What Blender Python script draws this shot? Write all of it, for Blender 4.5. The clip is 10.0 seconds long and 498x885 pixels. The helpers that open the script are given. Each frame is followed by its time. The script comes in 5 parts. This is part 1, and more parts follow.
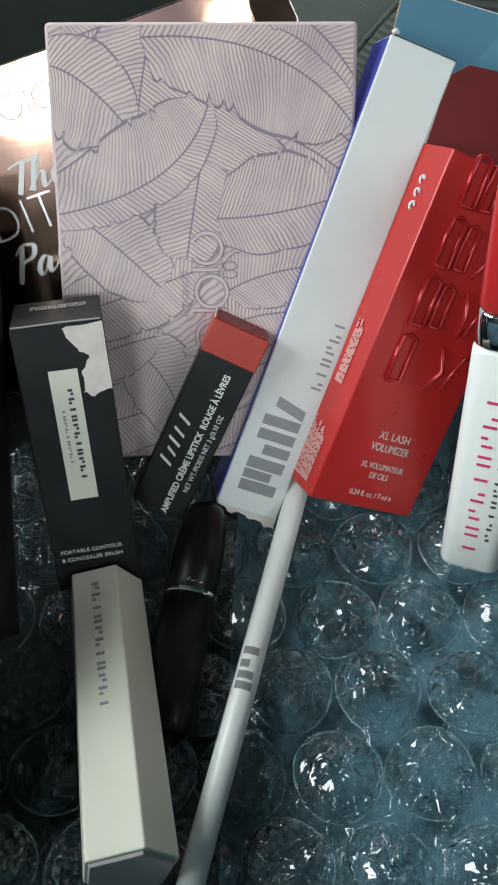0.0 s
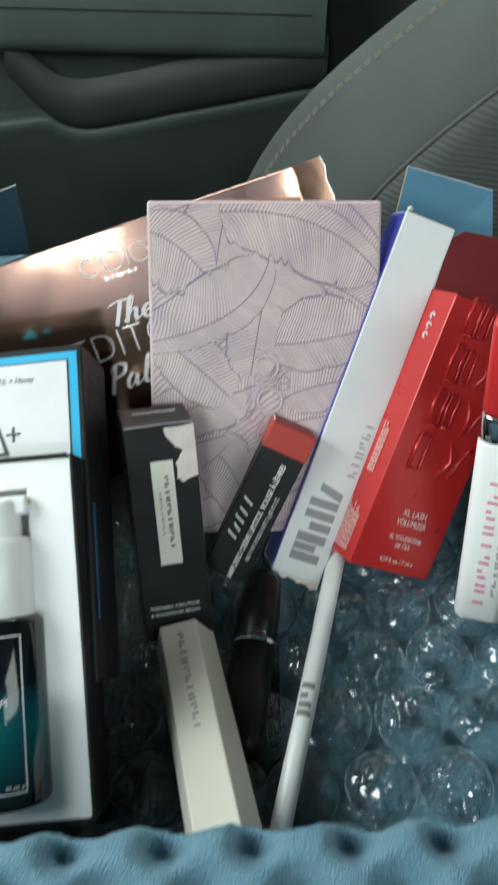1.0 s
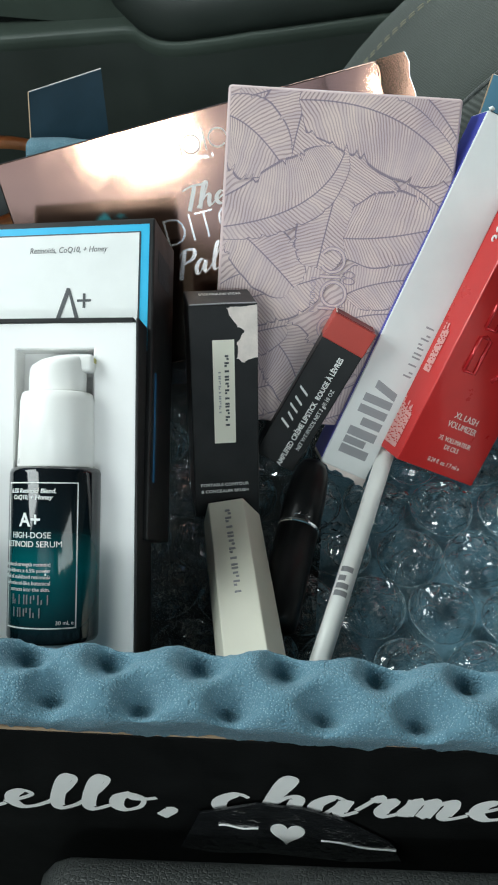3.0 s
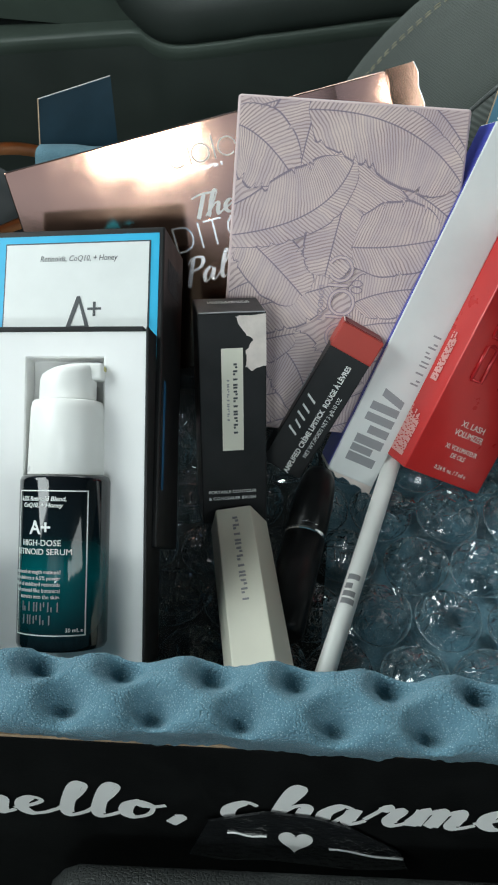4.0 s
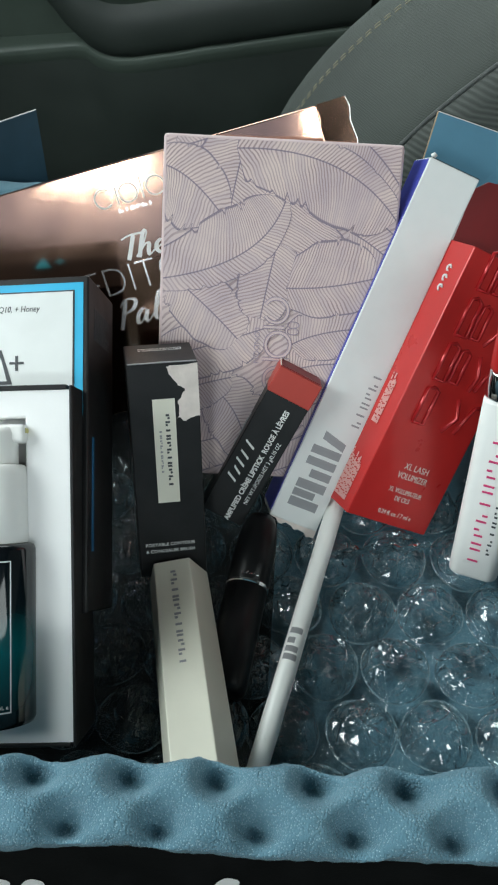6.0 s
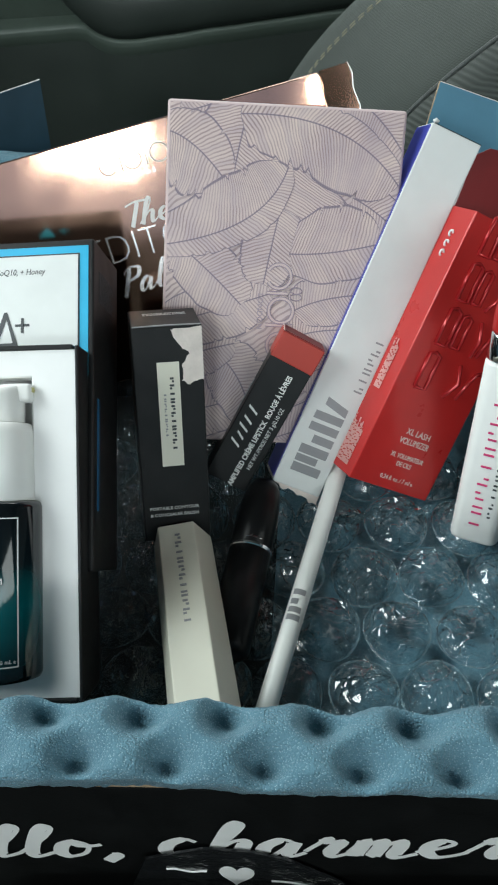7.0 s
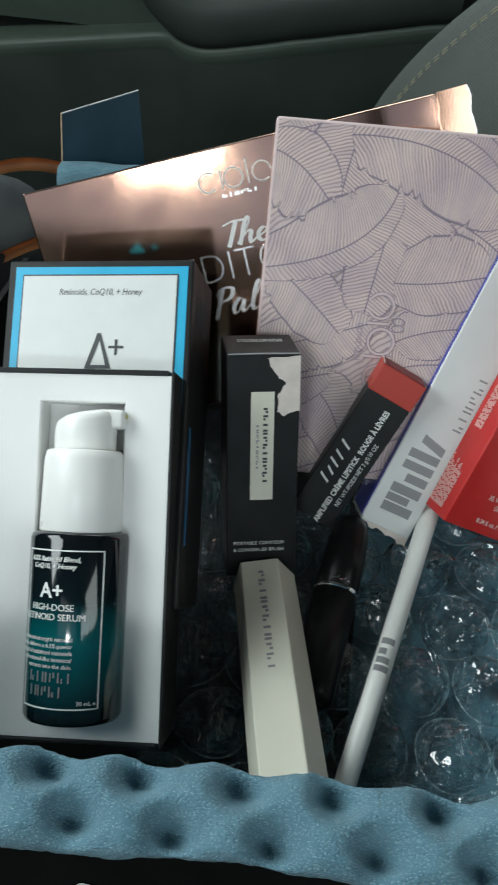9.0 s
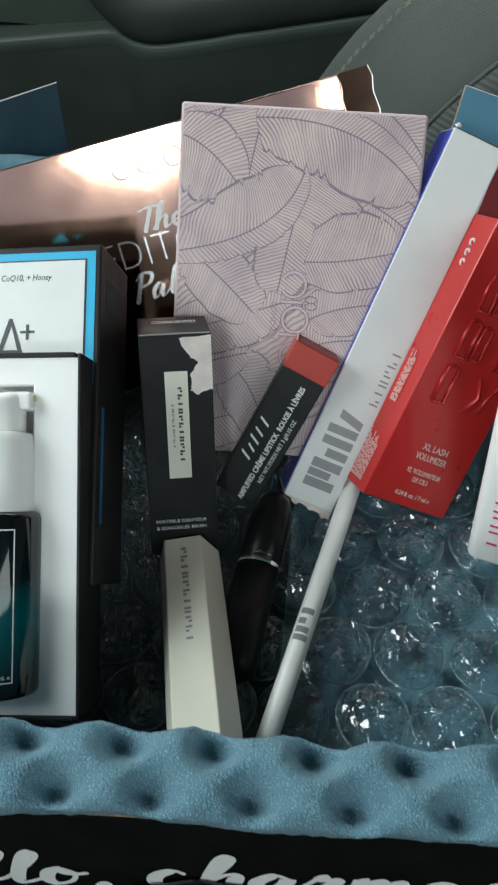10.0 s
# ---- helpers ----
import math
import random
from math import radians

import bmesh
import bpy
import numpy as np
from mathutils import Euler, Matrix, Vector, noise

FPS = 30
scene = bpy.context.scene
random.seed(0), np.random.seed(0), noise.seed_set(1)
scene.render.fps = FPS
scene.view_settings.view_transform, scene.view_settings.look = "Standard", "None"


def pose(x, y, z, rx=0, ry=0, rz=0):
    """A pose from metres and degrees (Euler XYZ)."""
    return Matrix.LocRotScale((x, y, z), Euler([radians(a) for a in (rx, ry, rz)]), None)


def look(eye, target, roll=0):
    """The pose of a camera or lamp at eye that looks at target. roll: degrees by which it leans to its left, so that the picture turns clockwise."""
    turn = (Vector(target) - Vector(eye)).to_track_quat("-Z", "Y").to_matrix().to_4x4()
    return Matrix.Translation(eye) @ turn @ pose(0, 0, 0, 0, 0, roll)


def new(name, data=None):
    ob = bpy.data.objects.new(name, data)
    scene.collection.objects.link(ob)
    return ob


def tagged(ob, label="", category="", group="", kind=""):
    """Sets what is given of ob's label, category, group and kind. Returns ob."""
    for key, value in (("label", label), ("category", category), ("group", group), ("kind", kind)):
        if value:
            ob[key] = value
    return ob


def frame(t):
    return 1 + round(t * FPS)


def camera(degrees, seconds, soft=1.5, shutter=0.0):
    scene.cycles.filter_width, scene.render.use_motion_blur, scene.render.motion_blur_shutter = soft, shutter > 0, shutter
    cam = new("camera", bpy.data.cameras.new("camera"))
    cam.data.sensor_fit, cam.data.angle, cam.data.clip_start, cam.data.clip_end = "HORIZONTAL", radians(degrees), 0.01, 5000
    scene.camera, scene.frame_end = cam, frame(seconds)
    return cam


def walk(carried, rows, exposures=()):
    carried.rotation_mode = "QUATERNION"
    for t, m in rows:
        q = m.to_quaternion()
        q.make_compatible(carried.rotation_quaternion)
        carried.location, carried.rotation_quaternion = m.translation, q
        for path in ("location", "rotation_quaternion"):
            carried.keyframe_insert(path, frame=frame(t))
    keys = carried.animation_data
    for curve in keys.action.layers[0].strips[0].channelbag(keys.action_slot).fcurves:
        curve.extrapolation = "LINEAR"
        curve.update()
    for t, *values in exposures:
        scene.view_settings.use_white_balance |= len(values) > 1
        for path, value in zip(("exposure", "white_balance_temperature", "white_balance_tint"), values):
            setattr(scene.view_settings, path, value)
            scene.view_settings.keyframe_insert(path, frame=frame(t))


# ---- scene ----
cam = camera(31.78, 10.0, soft=2.0, shutter=0.4)
PATH = [
    (0, (0.0050, 0.0036, 0.2984), (-0.0108, 0.7163, -0.4030), 0.66),
    (0.5, (-0.0050, -0.0120, 0.3052), (-0.0100, 0.7106, -0.3861), 1.03),
    (0.8, (-0.0214, -0.0482, 0.3401), (-0.0121, 0.7591, -0.2501), 1.92),
    (1, (-0.0288, -0.0649, 0.3460), (-0.0175, 0.7273, -0.2640), 1.67),
    (1.5, (-0.0360, -0.0924, 0.3329), (-0.0455, 0.6729, -0.3108), 2.82),
    (2, (-0.0291, -0.0984, 0.3312), (-0.0786, 0.6633, -0.3147), 2.99),
    (2.5, (-0.0288, -0.0917, 0.3285), (-0.0740, 0.6617, -0.3275), 3.71),
    (4, (-0.0323, -0.0906, 0.3337), (-0.0776, 0.6623, -0.3229), 4.05),
    (4.5, (-0.0382, -0.0834, 0.3319), (-0.0854, 0.6676, -0.3267), 4.44),
    (5, (-0.0348, -0.0733, 0.3294), (-0.0819, 0.6741, -0.3333), 4.19),
    (5.5, (-0.0194, -0.0670, 0.3348), (-0.0592, 0.6810, -0.3277), 3.13),
    (5.7, (-0.0176, -0.0620, 0.3458), (-0.0416, 0.6909, -0.3118), 3.53),
    (6.8, (-0.0255, -0.0742, 0.3367), (-0.0322, 0.6726, -0.3284), 4.41),
    (7, (-0.0198, -0.0752, 0.3364), (-0.0318, 0.6727, -0.3274), 4.11),
    (7.5, (-0.0390, -0.0713, 0.3335), (-0.0929, 0.6788, -0.3256), 3.99),
    (8, (-0.0414, -0.0680, 0.3318), (-0.1129, 0.6809, -0.3269), 4.03),
    (8.5, (-0.0523, -0.0574, 0.3301), (-0.1167, 0.6904, -0.3307), 5.05),
    (9, (-0.0426, -0.0560, 0.3312), (-0.1041, 0.6929, -0.3286), 4.70),
    (9.5, (-0.0209, -0.0552, 0.3350), (-0.0807, 0.6941, -0.3245), 3.19),
    (10, (-0.0104, -0.0640, 0.3314), (-0.0602, 0.6854, -0.3288), 3.24),
]
walk(cam, [(t, look(eye, target, roll)) for t, eye, target, roll in PATH], [(0.0, 0.25), (1.0, 0.33), (1.5, 0.45), (2.0, -0.1), (2.5, 0.3), (4.0, 0.14), (4.5, 0.0), (5.5, 0.15), (7.0, 0.25), (7.5, 0.0), (8.0, -0.08), (8.5, 0.0), (9.0, 0.0), (10.0, 0.1)])

# ---- world and light ----
world = bpy.data.worlds.new("sky")
scene.world = world
world.use_nodes = True
_bg = world.node_tree.nodes["Background"]
_sky = world.node_tree.nodes.new("ShaderNodeTexSky")
_sky.sky_type, _sky.sun_disc = "NISHITA", False
_sky.sun_elevation, _sky.sun_rotation = radians(48), radians(200)
world.node_tree.links.new(_sky.outputs[0], _bg.inputs[0])
_bg.inputs[1].default_value = 0.075


def D(x, y, z):
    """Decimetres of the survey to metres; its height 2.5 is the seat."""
    return Vector((x / 10, y / 10, (z - 2.5) / 10))


def window_light(name, at, aim, w, h, watts, colour=(0.90, 1.0, 0.985)):
    lamp = bpy.data.lights.new(name, "AREA")
    lamp.shape, lamp.size, lamp.size_y, lamp.energy, lamp.color = "RECTANGLE", w, h, watts, colour
    ob = new(name, lamp)
    ob.matrix_world = look(D(*at), D(*aim))
    return ob


# daylight that enters by the car's windows
window_light("windscreen_daylight", (-8.6, 0.8, 9.8), (-0.2, 2.2, 3.2), 1.0, 0.45, 11.3)
window_light("driver_window_daylight", (-1.6, -6.85, 7.75), (-1.5, 3.0, 4.0), 0.13, 0.08, 1.5)
window_light("passenger_window_daylight", (-1.5, 10.0, 9.2), (-0.5, 2.0, 3.2), 0.8, 0.36, 5.0)
window_light("rear_door_window_daylight", (8.0, -6.6, 10.2), (0.5, 2.5, 3.6), 0.95, 0.46, 4.8)



# ---- materials ----
class Nodes:
    def __init__(self, name):
        self.m = bpy.data.materials.new(name)
        self.m.use_nodes = True
        self.t = self.m.node_tree
        self.p = self.t.nodes["Principled BSDF"]

    def add(self, kind, **sets):
        n = self.t.nodes.new(kind)
        for key, value in sets.items():
            if key in n.inputs:
                n.inputs[key].default_value = value
        return n

    def link(self, a, b):
        self.t.links.new(a, b)

    def math(self, op, a, b=0.0, c=0.0):
        n = self.t.nodes.new("ShaderNodeMath")
        n.operation = op
        for i, v in enumerate((a, b, c)):
            if isinstance(v, (int, float)):
                n.inputs[i].default_value = v
            else:
                self.link(v, n.inputs[i])
        return n.outputs[0]

    def coords(self, kind="Object"):
        return self.add("ShaderNodeTexCoord").outputs[kind]

    def noise(self, scale, detail=4.0, rough=0.55, at=None, distort=0.0):
        n = self.add("ShaderNodeTexNoise", Scale=scale, Detail=detail, Roughness=rough, Distortion=distort)
        self.link(at or self.coords(), n.inputs["Vector"])
        return n.outputs["Fac"]

    def ramp(self, fac, stops):
        n = self.add("ShaderNodeValToRGB")
        self.link(fac, n.inputs[0])
        els = n.color_ramp.elements
        while len(els) < len(stops):
            els.new(0.5)
        for e, (pos, col) in zip(els, stops):
            e.position, e.color = pos, (*col, 1) if len(col) == 3 else col
        return n.outputs[0]

    def mix(self, fac, a, b):
        n = self.t.nodes.new("ShaderNodeMix")
        n.data_type = "RGBA"
        for sock, v in ((n.inputs[0], fac), (n.inputs[6], a), (n.inputs[7], b)):
            if isinstance(v, (int, float)):
                sock.default_value = v
            elif isinstance(v, tuple):
                sock.default_value = (*v, 1)
            else:
                self.link(v, sock)
        return n.outputs[2]

    def bump(self, height, strength=0.3, dist=0.001, normal=None):
        n = self.add("ShaderNodeBump", Strength=strength, Distance=dist)
        self.link(height, n.inputs["Height"])
        if normal:
            self.link(normal, n.inputs["Normal"])
        return n.outputs[0]


def surface(name, colour, rough=0.5, metal=0.0, vary=0.08, scale=60.0, fine=900.0, bump=0.1, dist=0.0004, coat=0.0, wear=0.0, spec=0.5):
    """A painted, printed or moulded surface: broad mottling, fine grain, relief and uneven gloss."""
    k = Nodes(name)
    broad, grain = k.noise(scale, 5), k.noise(fine, 3)
    lo, hi = tuple(c * (1 - vary) for c in colour), tuple(min(1, c * (1 + vary)) for c in colour)
    col = k.ramp(broad, [(0.3, lo), (0.7, hi)])
    if wear:
        scuff = k.ramp(k.noise(scale * 2.3, 8, 0.7), [(0.62, (0, 0, 0)), (0.72, (1, 1, 1))])
        col = k.mix(k.math("MULTIPLY", scuff, wear), col, tuple(min(1, c * 0.5 + 0.18) for c in colour))
    k.link(col, k.p.inputs["Base Color"])
    k.link(k.ramp(broad, [(0.2, (rough * 0.82,) * 3), (0.8, (min(1, rough * 1.18),) * 3)]), k.p.inputs["Roughness"])
    k.p.inputs["Metallic"].default_value = metal
    k.p.inputs["Specular IOR Level"].default_value = spec
    if coat:
        k.p.inputs["Coat Weight"].default_value = coat
        k.p.inputs["Coat Roughness"].default_value = 0.12
    if bump:
        k.link(k.bump(grain, bump, dist), k.p.inputs["Normal"])
    return k.m


WHITE_CARD = surface("white_carton_board", (0.72, 0.74, 0.725), 0.38, vary=0.03, bump=0.05)
WHITE_INSERT = surface("white_tray_insert", (0.82, 0.82, 0.81), 0.55, vary=0.03, scale=25, bump=0.12)
WHITE_PLASTIC = surface("white_moulded_plastic", (0.84, 0.84, 0.81), 0.3, vary=0.02, bump=0.02)
CREAM = surface("ivory_satin_plastic", (0.74, 0.72, 0.61), 0.36, vary=0.04, scale=30, bump=0.06)
BLACK_CARD = surface("black_carton_board", (0.013, 0.0135, 0.014), 0.44, vary=0.25, bump=0.12, wear=0.03, spec=0.32)
BLACK_BOX = surface("black_mailer_board", (0.0045, 0.005, 0.005), 0.6, vary=0.3, bump=0.15, wear=0.008, spec=0.14)
NAVY_BOARD = surface("navy_carton_board", (0.011, 0.040, 0.062), 0.5, vary=0.15, bump=0.1)
BLUE_BOARD = surface("blue_flap_board", (0.09, 0.24, 0.34), 0.55, vary=0.1, scale=30, bump=0.15)
BLACK_GLOSS = surface("black_gloss_plastic", (0.008, 0.008, 0.009), 0.22, vary=0.2, bump=0.03)
BLACK_SATIN = surface("black_satin_plastic", (0.007, 0.0075, 0.008), 0.33, vary=0.2, bump=0.06, spec=0.2)
TAPE = surface("black_wrinkled_film_tape", (0.010, 0.011, 0.012), 0.2, vary=0.25, scale=120, fine=170, bump=0.8, dist=0.0022, spec=0.7)
CYAN = surface("cyan_print", (0.02, 0.42, 0.68), 0.4, vary=0.05, bump=0.04)
RED_CARD = surface("red_foil_carton", (0.52, 0.025, 0.023), 0.30, metal=0.05, vary=0.07, scale=35, bump=0.05, coat=0.15, spec=0.42)
EMBOSS = surface("red_embossed_foil", (0.52, 0.022, 0.026), 0.16, metal=0.35, vary=0.06, bump=0.02, coat=0.6)
LILAC = surface("lilac_print", (0.36, 0.29, 0.35), 0.45, vary=0.06, bump=0)
BLUE_PRINT = surface("deep_blue_print", (0.01, 0.10, 0.22), 0.45, vary=0.1, bump=0.04)
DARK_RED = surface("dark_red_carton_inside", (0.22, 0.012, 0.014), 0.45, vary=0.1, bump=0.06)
RED_LABEL = surface("brick_red_print", (0.42, 0.045, 0.03), 0.4, vary=0.06, bump=0.05)
MAGENTA = surface("magenta_print", (0.62, 0.05, 0.17), 0.4, vary=0.05, bump=0)
PURPLE = surface("violet_print", (0.05, 0.06, 0.36), 0.35, vary=0.08, bump=0.04)
GREY_PRINT = surface("silver_grey_print", (0.30, 0.30, 0.31), 0.4, metal=0.2, vary=0.06, bump=0.03)
DARK_PRINT = surface("charcoal_print", (0.05, 0.055, 0.06), 0.5, vary=0.1, bump=0)
PALE_PRINT = surface("white_print", (0.78, 0.79, 0.77), 0.45, vary=0.04, bump=0)
FOIL_PRINT = surface("silver_foil_print", (0.78, 0.74, 0.72), 0.22, metal=0.8, vary=0.06, bump=0.02)
CHROME = surface("chrome", (0.78, 0.79, 0.80), 0.09, metal=1.0, vary=0.04, bump=0)
PINK_EDGE = surface("pink_soft_touch", (0.60, 0.47, 0.47), 0.5, vary=0.05, scale=40, bump=0.08)
YELLOWED = surface("yellowed_plastic", (0.55, 0.50, 0.16), 0.45, vary=0.1, bump=0.05)
KRAFT = surface("kraft_board_edge", (0.42, 0.30, 0.19), 0.8, vary=0.2, scale=200, bump=0.4)
TAN = surface("tan_leather", (0.36, 0.15, 0.055), 0.45, vary=0.2, scale=80, bump=0.35, dist=0.0006)
BAG_CLOTH = surface("grey_bag_cloth", (0.022, 0.027, 0.029), 0.85, vary=0.25, scale=50, fine=1500, bump=0.5)
ROSE_PRINT = surface("pale_rose_print", (0.72, 0.40, 0.37), 0.5, vary=0.05, bump=0)
PEARL = surface("peeled_white_paper", (0.72, 0.64, 0.59), 0.7, vary=0.1, scale=120, bump=0.4)
TAUPE = surface("taupe_side_facet", (0.50, 0.45, 0.44), 0.34, vary=0.08, scale=40, bump=0.06)


def copper_foil():
    k = Nodes("rose_copper_foil_board")
    broad = k.noise(14, 5)
    k.link(k.ramp(broad, [(0.3, (0.53, 0.305, 0.22)), (0.7, (0.62, 0.37, 0.27))]), k.p.inputs["Base Color"])
    k.p.inputs["Metallic"].default_value = 1.0
    k.link(k.ramp(k.noise(60, 4), [(0.3, (0.08,) * 3), (0.8, (0.13,) * 3)]), k.p.inputs["Roughness"])
    k.link(k.bump(k.noise(26, 3), 0.05, 0.001, k.bump(k.noise(1500, 2), 0.02, 0.0003)), k.p.inputs["Normal"])
    return k.m


COPPER = copper_foil()


def leaf_print(ground=False):
    """Lilac line drawing of palm leaves; U runs along a leaf in mm, V across it."""
    k = Nodes("ground_line_print" if ground else "leaf_line_print")
    uv = k.coords("UV")
    sep = k.add("ShaderNodeSeparateXYZ")
    k.link(uv, sep.inputs[0])
    u, v = sep.outputs[0], sep.outputs[1]
    wob = k.math("MULTIPLY", k.math("SUBTRACT", k.noise(45, 3), 0.5), 5.0)
    s = k.math("ADD", k.math("SUBTRACT", u, k.math("MULTIPLY", k.math("ABSOLUTE", v), 0.25)), wob)
    wave = k.math("SINE", k.math("MULTIPLY", s, 2 * math.pi / 1.5))
    line = k.ramp(k.math("MULTIPLY_ADD", wave, 0.5, 0.5), [(0.0, (0, 0, 0)), (0.52, (0, 0, 0)), (0.86, (1, 1, 1))])
    fade = k.ramp(k.noise(40, 4), [(0.32, (0.35,) * 3), (0.62, (1.0,) * 3)])
    ink = k.math("MULTIPLY", line, fade)
    paper = k.ramp(k.noise(26, 4), [(0.3, (0.46, 0.365, 0.405)), (0.5, (0.62, 0.49, 0.475)), (0.75, (0.72, 0.575, 0.525))])
    fold = k.add("ShaderNodeCombineXYZ")
    k.link(k.math("MULTIPLY", s, 0.16), fold.inputs[0])
    k.link(k.math("MULTIPLY", k.math("SIGN", v), 3.7), fold.inputs[1])
    paper = k.mix(k.ramp(k.noise(1.0, 1, at=fold.outputs[0]), [(0.50, (0, 0, 0)), (0.60, (0.35,) * 3)]), paper, (0.46, 0.365, 0.41))
    col = k.mix(k.math("MULTIPLY", ink, 0.85), paper, (0.30, 0.21, 0.225))
    edge = k.add("ShaderNodeAttribute")
    edge.attribute_name = "edge"
    rim = k.ramp(edge.outputs["Fac"], [(0.935, (0, 0, 0)), (0.96, (1, 1, 1))])
    rib = k.ramp(k.math("ABSOLUTE", v), [(0.0, (1, 1, 1)), (0.22, (1, 1, 1)), (0.40, (0, 0, 0))])
    dark = k.math("MAXIMUM", rim, rib) if not ground else rim
    col = k.mix(k.math("MULTIPLY", dark, 0.8), col, (0.165, 0.13, 0.19))
    k.link(col, k.p.inputs["Base Color"])
    k.p.inputs["Roughness"].default_value = 0.42
    k.link(k.bump(ink, 0.25, 0.0002), k.p.inputs["Normal"])
    return k.m


LEAF, GROUND = leaf_print(), leaf_print(True)


def foam_material():
    k = Nodes("blue_egg_crate_foam")
    cells = k.add("ShaderNodeTexVoronoi", Scale=1500.0)
    k.link(k.coords(), cells.inputs["Vector"])
    col = k.ramp(k.noise(70, 6, 0.7), [(0.25, (0.075, 0.172, 0.228)), (0.75, (0.130, 0.258, 0.322))])
    col = k.mix(k.ramp(cells.outputs["Distance"], [(0.10, (0.9,) * 3), (0.34, (0, 0, 0))]), col, (0.34, 0.49, 0.56))
    k.link(col, k.p.inputs["Base Color"])
    k.p.inputs["Roughness"].default_value = 0.9
    k.p.inputs["Specular IOR Level"].default_value = 0.25
    k.p.inputs["Sheen Weight"].default_value = 0.1
    h = k.math("ADD", cells.outputs["Distance"], k.noise(900, 4, 0.7))
    k.link(k.bump(h, 0.75, 0.0009), k.p.inputs["Normal"])
    return k.m


FOAM = foam_material()


def film_material(name, shine, milkiness, creased, even=0.12):
    """Clear thin plastic: what is behind shows through, it glints, and creases turn it milky."""
    k = Nodes(name)
    out = k.t.nodes["Material Output"]
    clear = k.add("ShaderNodeBsdfTransparent")
    clear.inputs[0].default_value = (0.86, 0.92, 0.94, 1)
    gloss = k.add("ShaderNodeBsdfGlossy", Roughness=0.04)
    line = k.ramp(k.noise(70, 1, 0.4, distort=1.2), [(0.455, (0, 0, 0)), (0.5, (1, 1, 1)), (0.545, (0, 0, 0))])
    nrm = k.bump(k.math("ADD", k.math("MULTIPLY", line, 0.6), k.noise(40, 2)), creased, 0.0014)
    k.link(nrm, gloss.inputs["Normal"])
    fres = k.add("ShaderNodeFresnel", IOR=1.42)
    k.link(nrm, fres.inputs["Normal"])
    mix = k.add("ShaderNodeMixShader")
    k.link(k.math("MINIMUM", k.math("MULTIPLY", fres.outputs[0], shine), 1.0), mix.inputs[0])
    milk = k.add("ShaderNodeBsdfDiffuse")
    milk.inputs[0].default_value = (0.50, 0.72, 0.80, 1)
    haze = k.add("ShaderNodeMixShader")
    k.link(k.math("MULTIPLY", k.ramp(k.noise(130, 5, 0.7, distort=0.8), [(0.42, (even,) * 3), (0.68, (1.0,) * 3)]), milkiness), haze.inputs[0])
    k.link(clear.outputs[0], haze.inputs[1])
    k.link(milk.outputs[0], haze.inputs[2])
    k.link(haze.outputs[0], mix.inputs[1])
    k.link(gloss.outputs[0], mix.inputs[2])
    k.link(mix.outputs[0], out.inputs[0])
    return k.m


FILM = film_material("clear_bubble_film", 4.2, 0.115, 0.6, 0.07)
BACKING = film_material("clear_backing_film", 1.8, 0.09, 0.6, 0.08)
SEAM = film_material("milky_film_seam", 2.0, 0.42, 0.4, 0.2)
CREASE = film_material("sharp_film_crease", 3.8, 0.28, 0.1, 0.15)


def bottle_glass():
    """Lacquered bottle: black fading into deep teal half-way down."""
    k = Nodes("teal_black_lacquered_glass")
    sep = k.add("ShaderNodeSeparateXYZ")
    k.link(k.coords(), sep.inputs[0])
    y = k.math("DIVIDE", k.math("ADD", sep.outputs[1], k.math("MULTIPLY", k.noise(30, 2), 0.002)), -0.0665)
    col = k.ramp(y, [(0.0, (0.004, 0.006, 0.008)), (0.33, (0.004, 0.010, 0.013)), (0.56, (0.0, 0.105, 0.115)), (0.72, (0.0, 0.075, 0.085)), (0.93, (0.003, 0.009, 0.012))])
    k.link(col, k.p.inputs["Base Color"])
    k.link(k.ramp(k.noise(90, 3), [(0.3, (0.06,) * 3), (0.8, (0.11,) * 3)]), k.p.inputs["Roughness"])
    k.p.inputs["Coat Weight"].default_value = 0.15
    return k.m


BOTTLE = bottle_glass()


def leatherette(name, colour, rough=0.45, grain=650.0, strength=0.7):
    k = Nodes(name)
    cells = k.add("ShaderNodeTexVoronoi", Scale=grain)
    cells.feature = "DISTANCE_TO_EDGE"
    k.link(k.coords(), cells.inputs["Vector"])
    k.link(k.ramp(k.noise(9, 5), [(0.3, tuple(c * 0.8 for c in colour)), (0.7, tuple(c * 1.2 for c in colour))]), k.p.inputs["Base Color"])
    k.link(k.ramp(k.noise(20, 4), [(0.3, (rough * 0.85,) * 3), (0.7, (rough * 1.15,) * 3)]), k.p.inputs["Roughness"])
    k.link(k.bump(k.ramp(cells.outputs["Distance"], [(0.0, (0, 0, 0)), (0.25, (1, 1, 1))]), strength, 0.0004), k.p.inputs["Normal"])
    return k.m


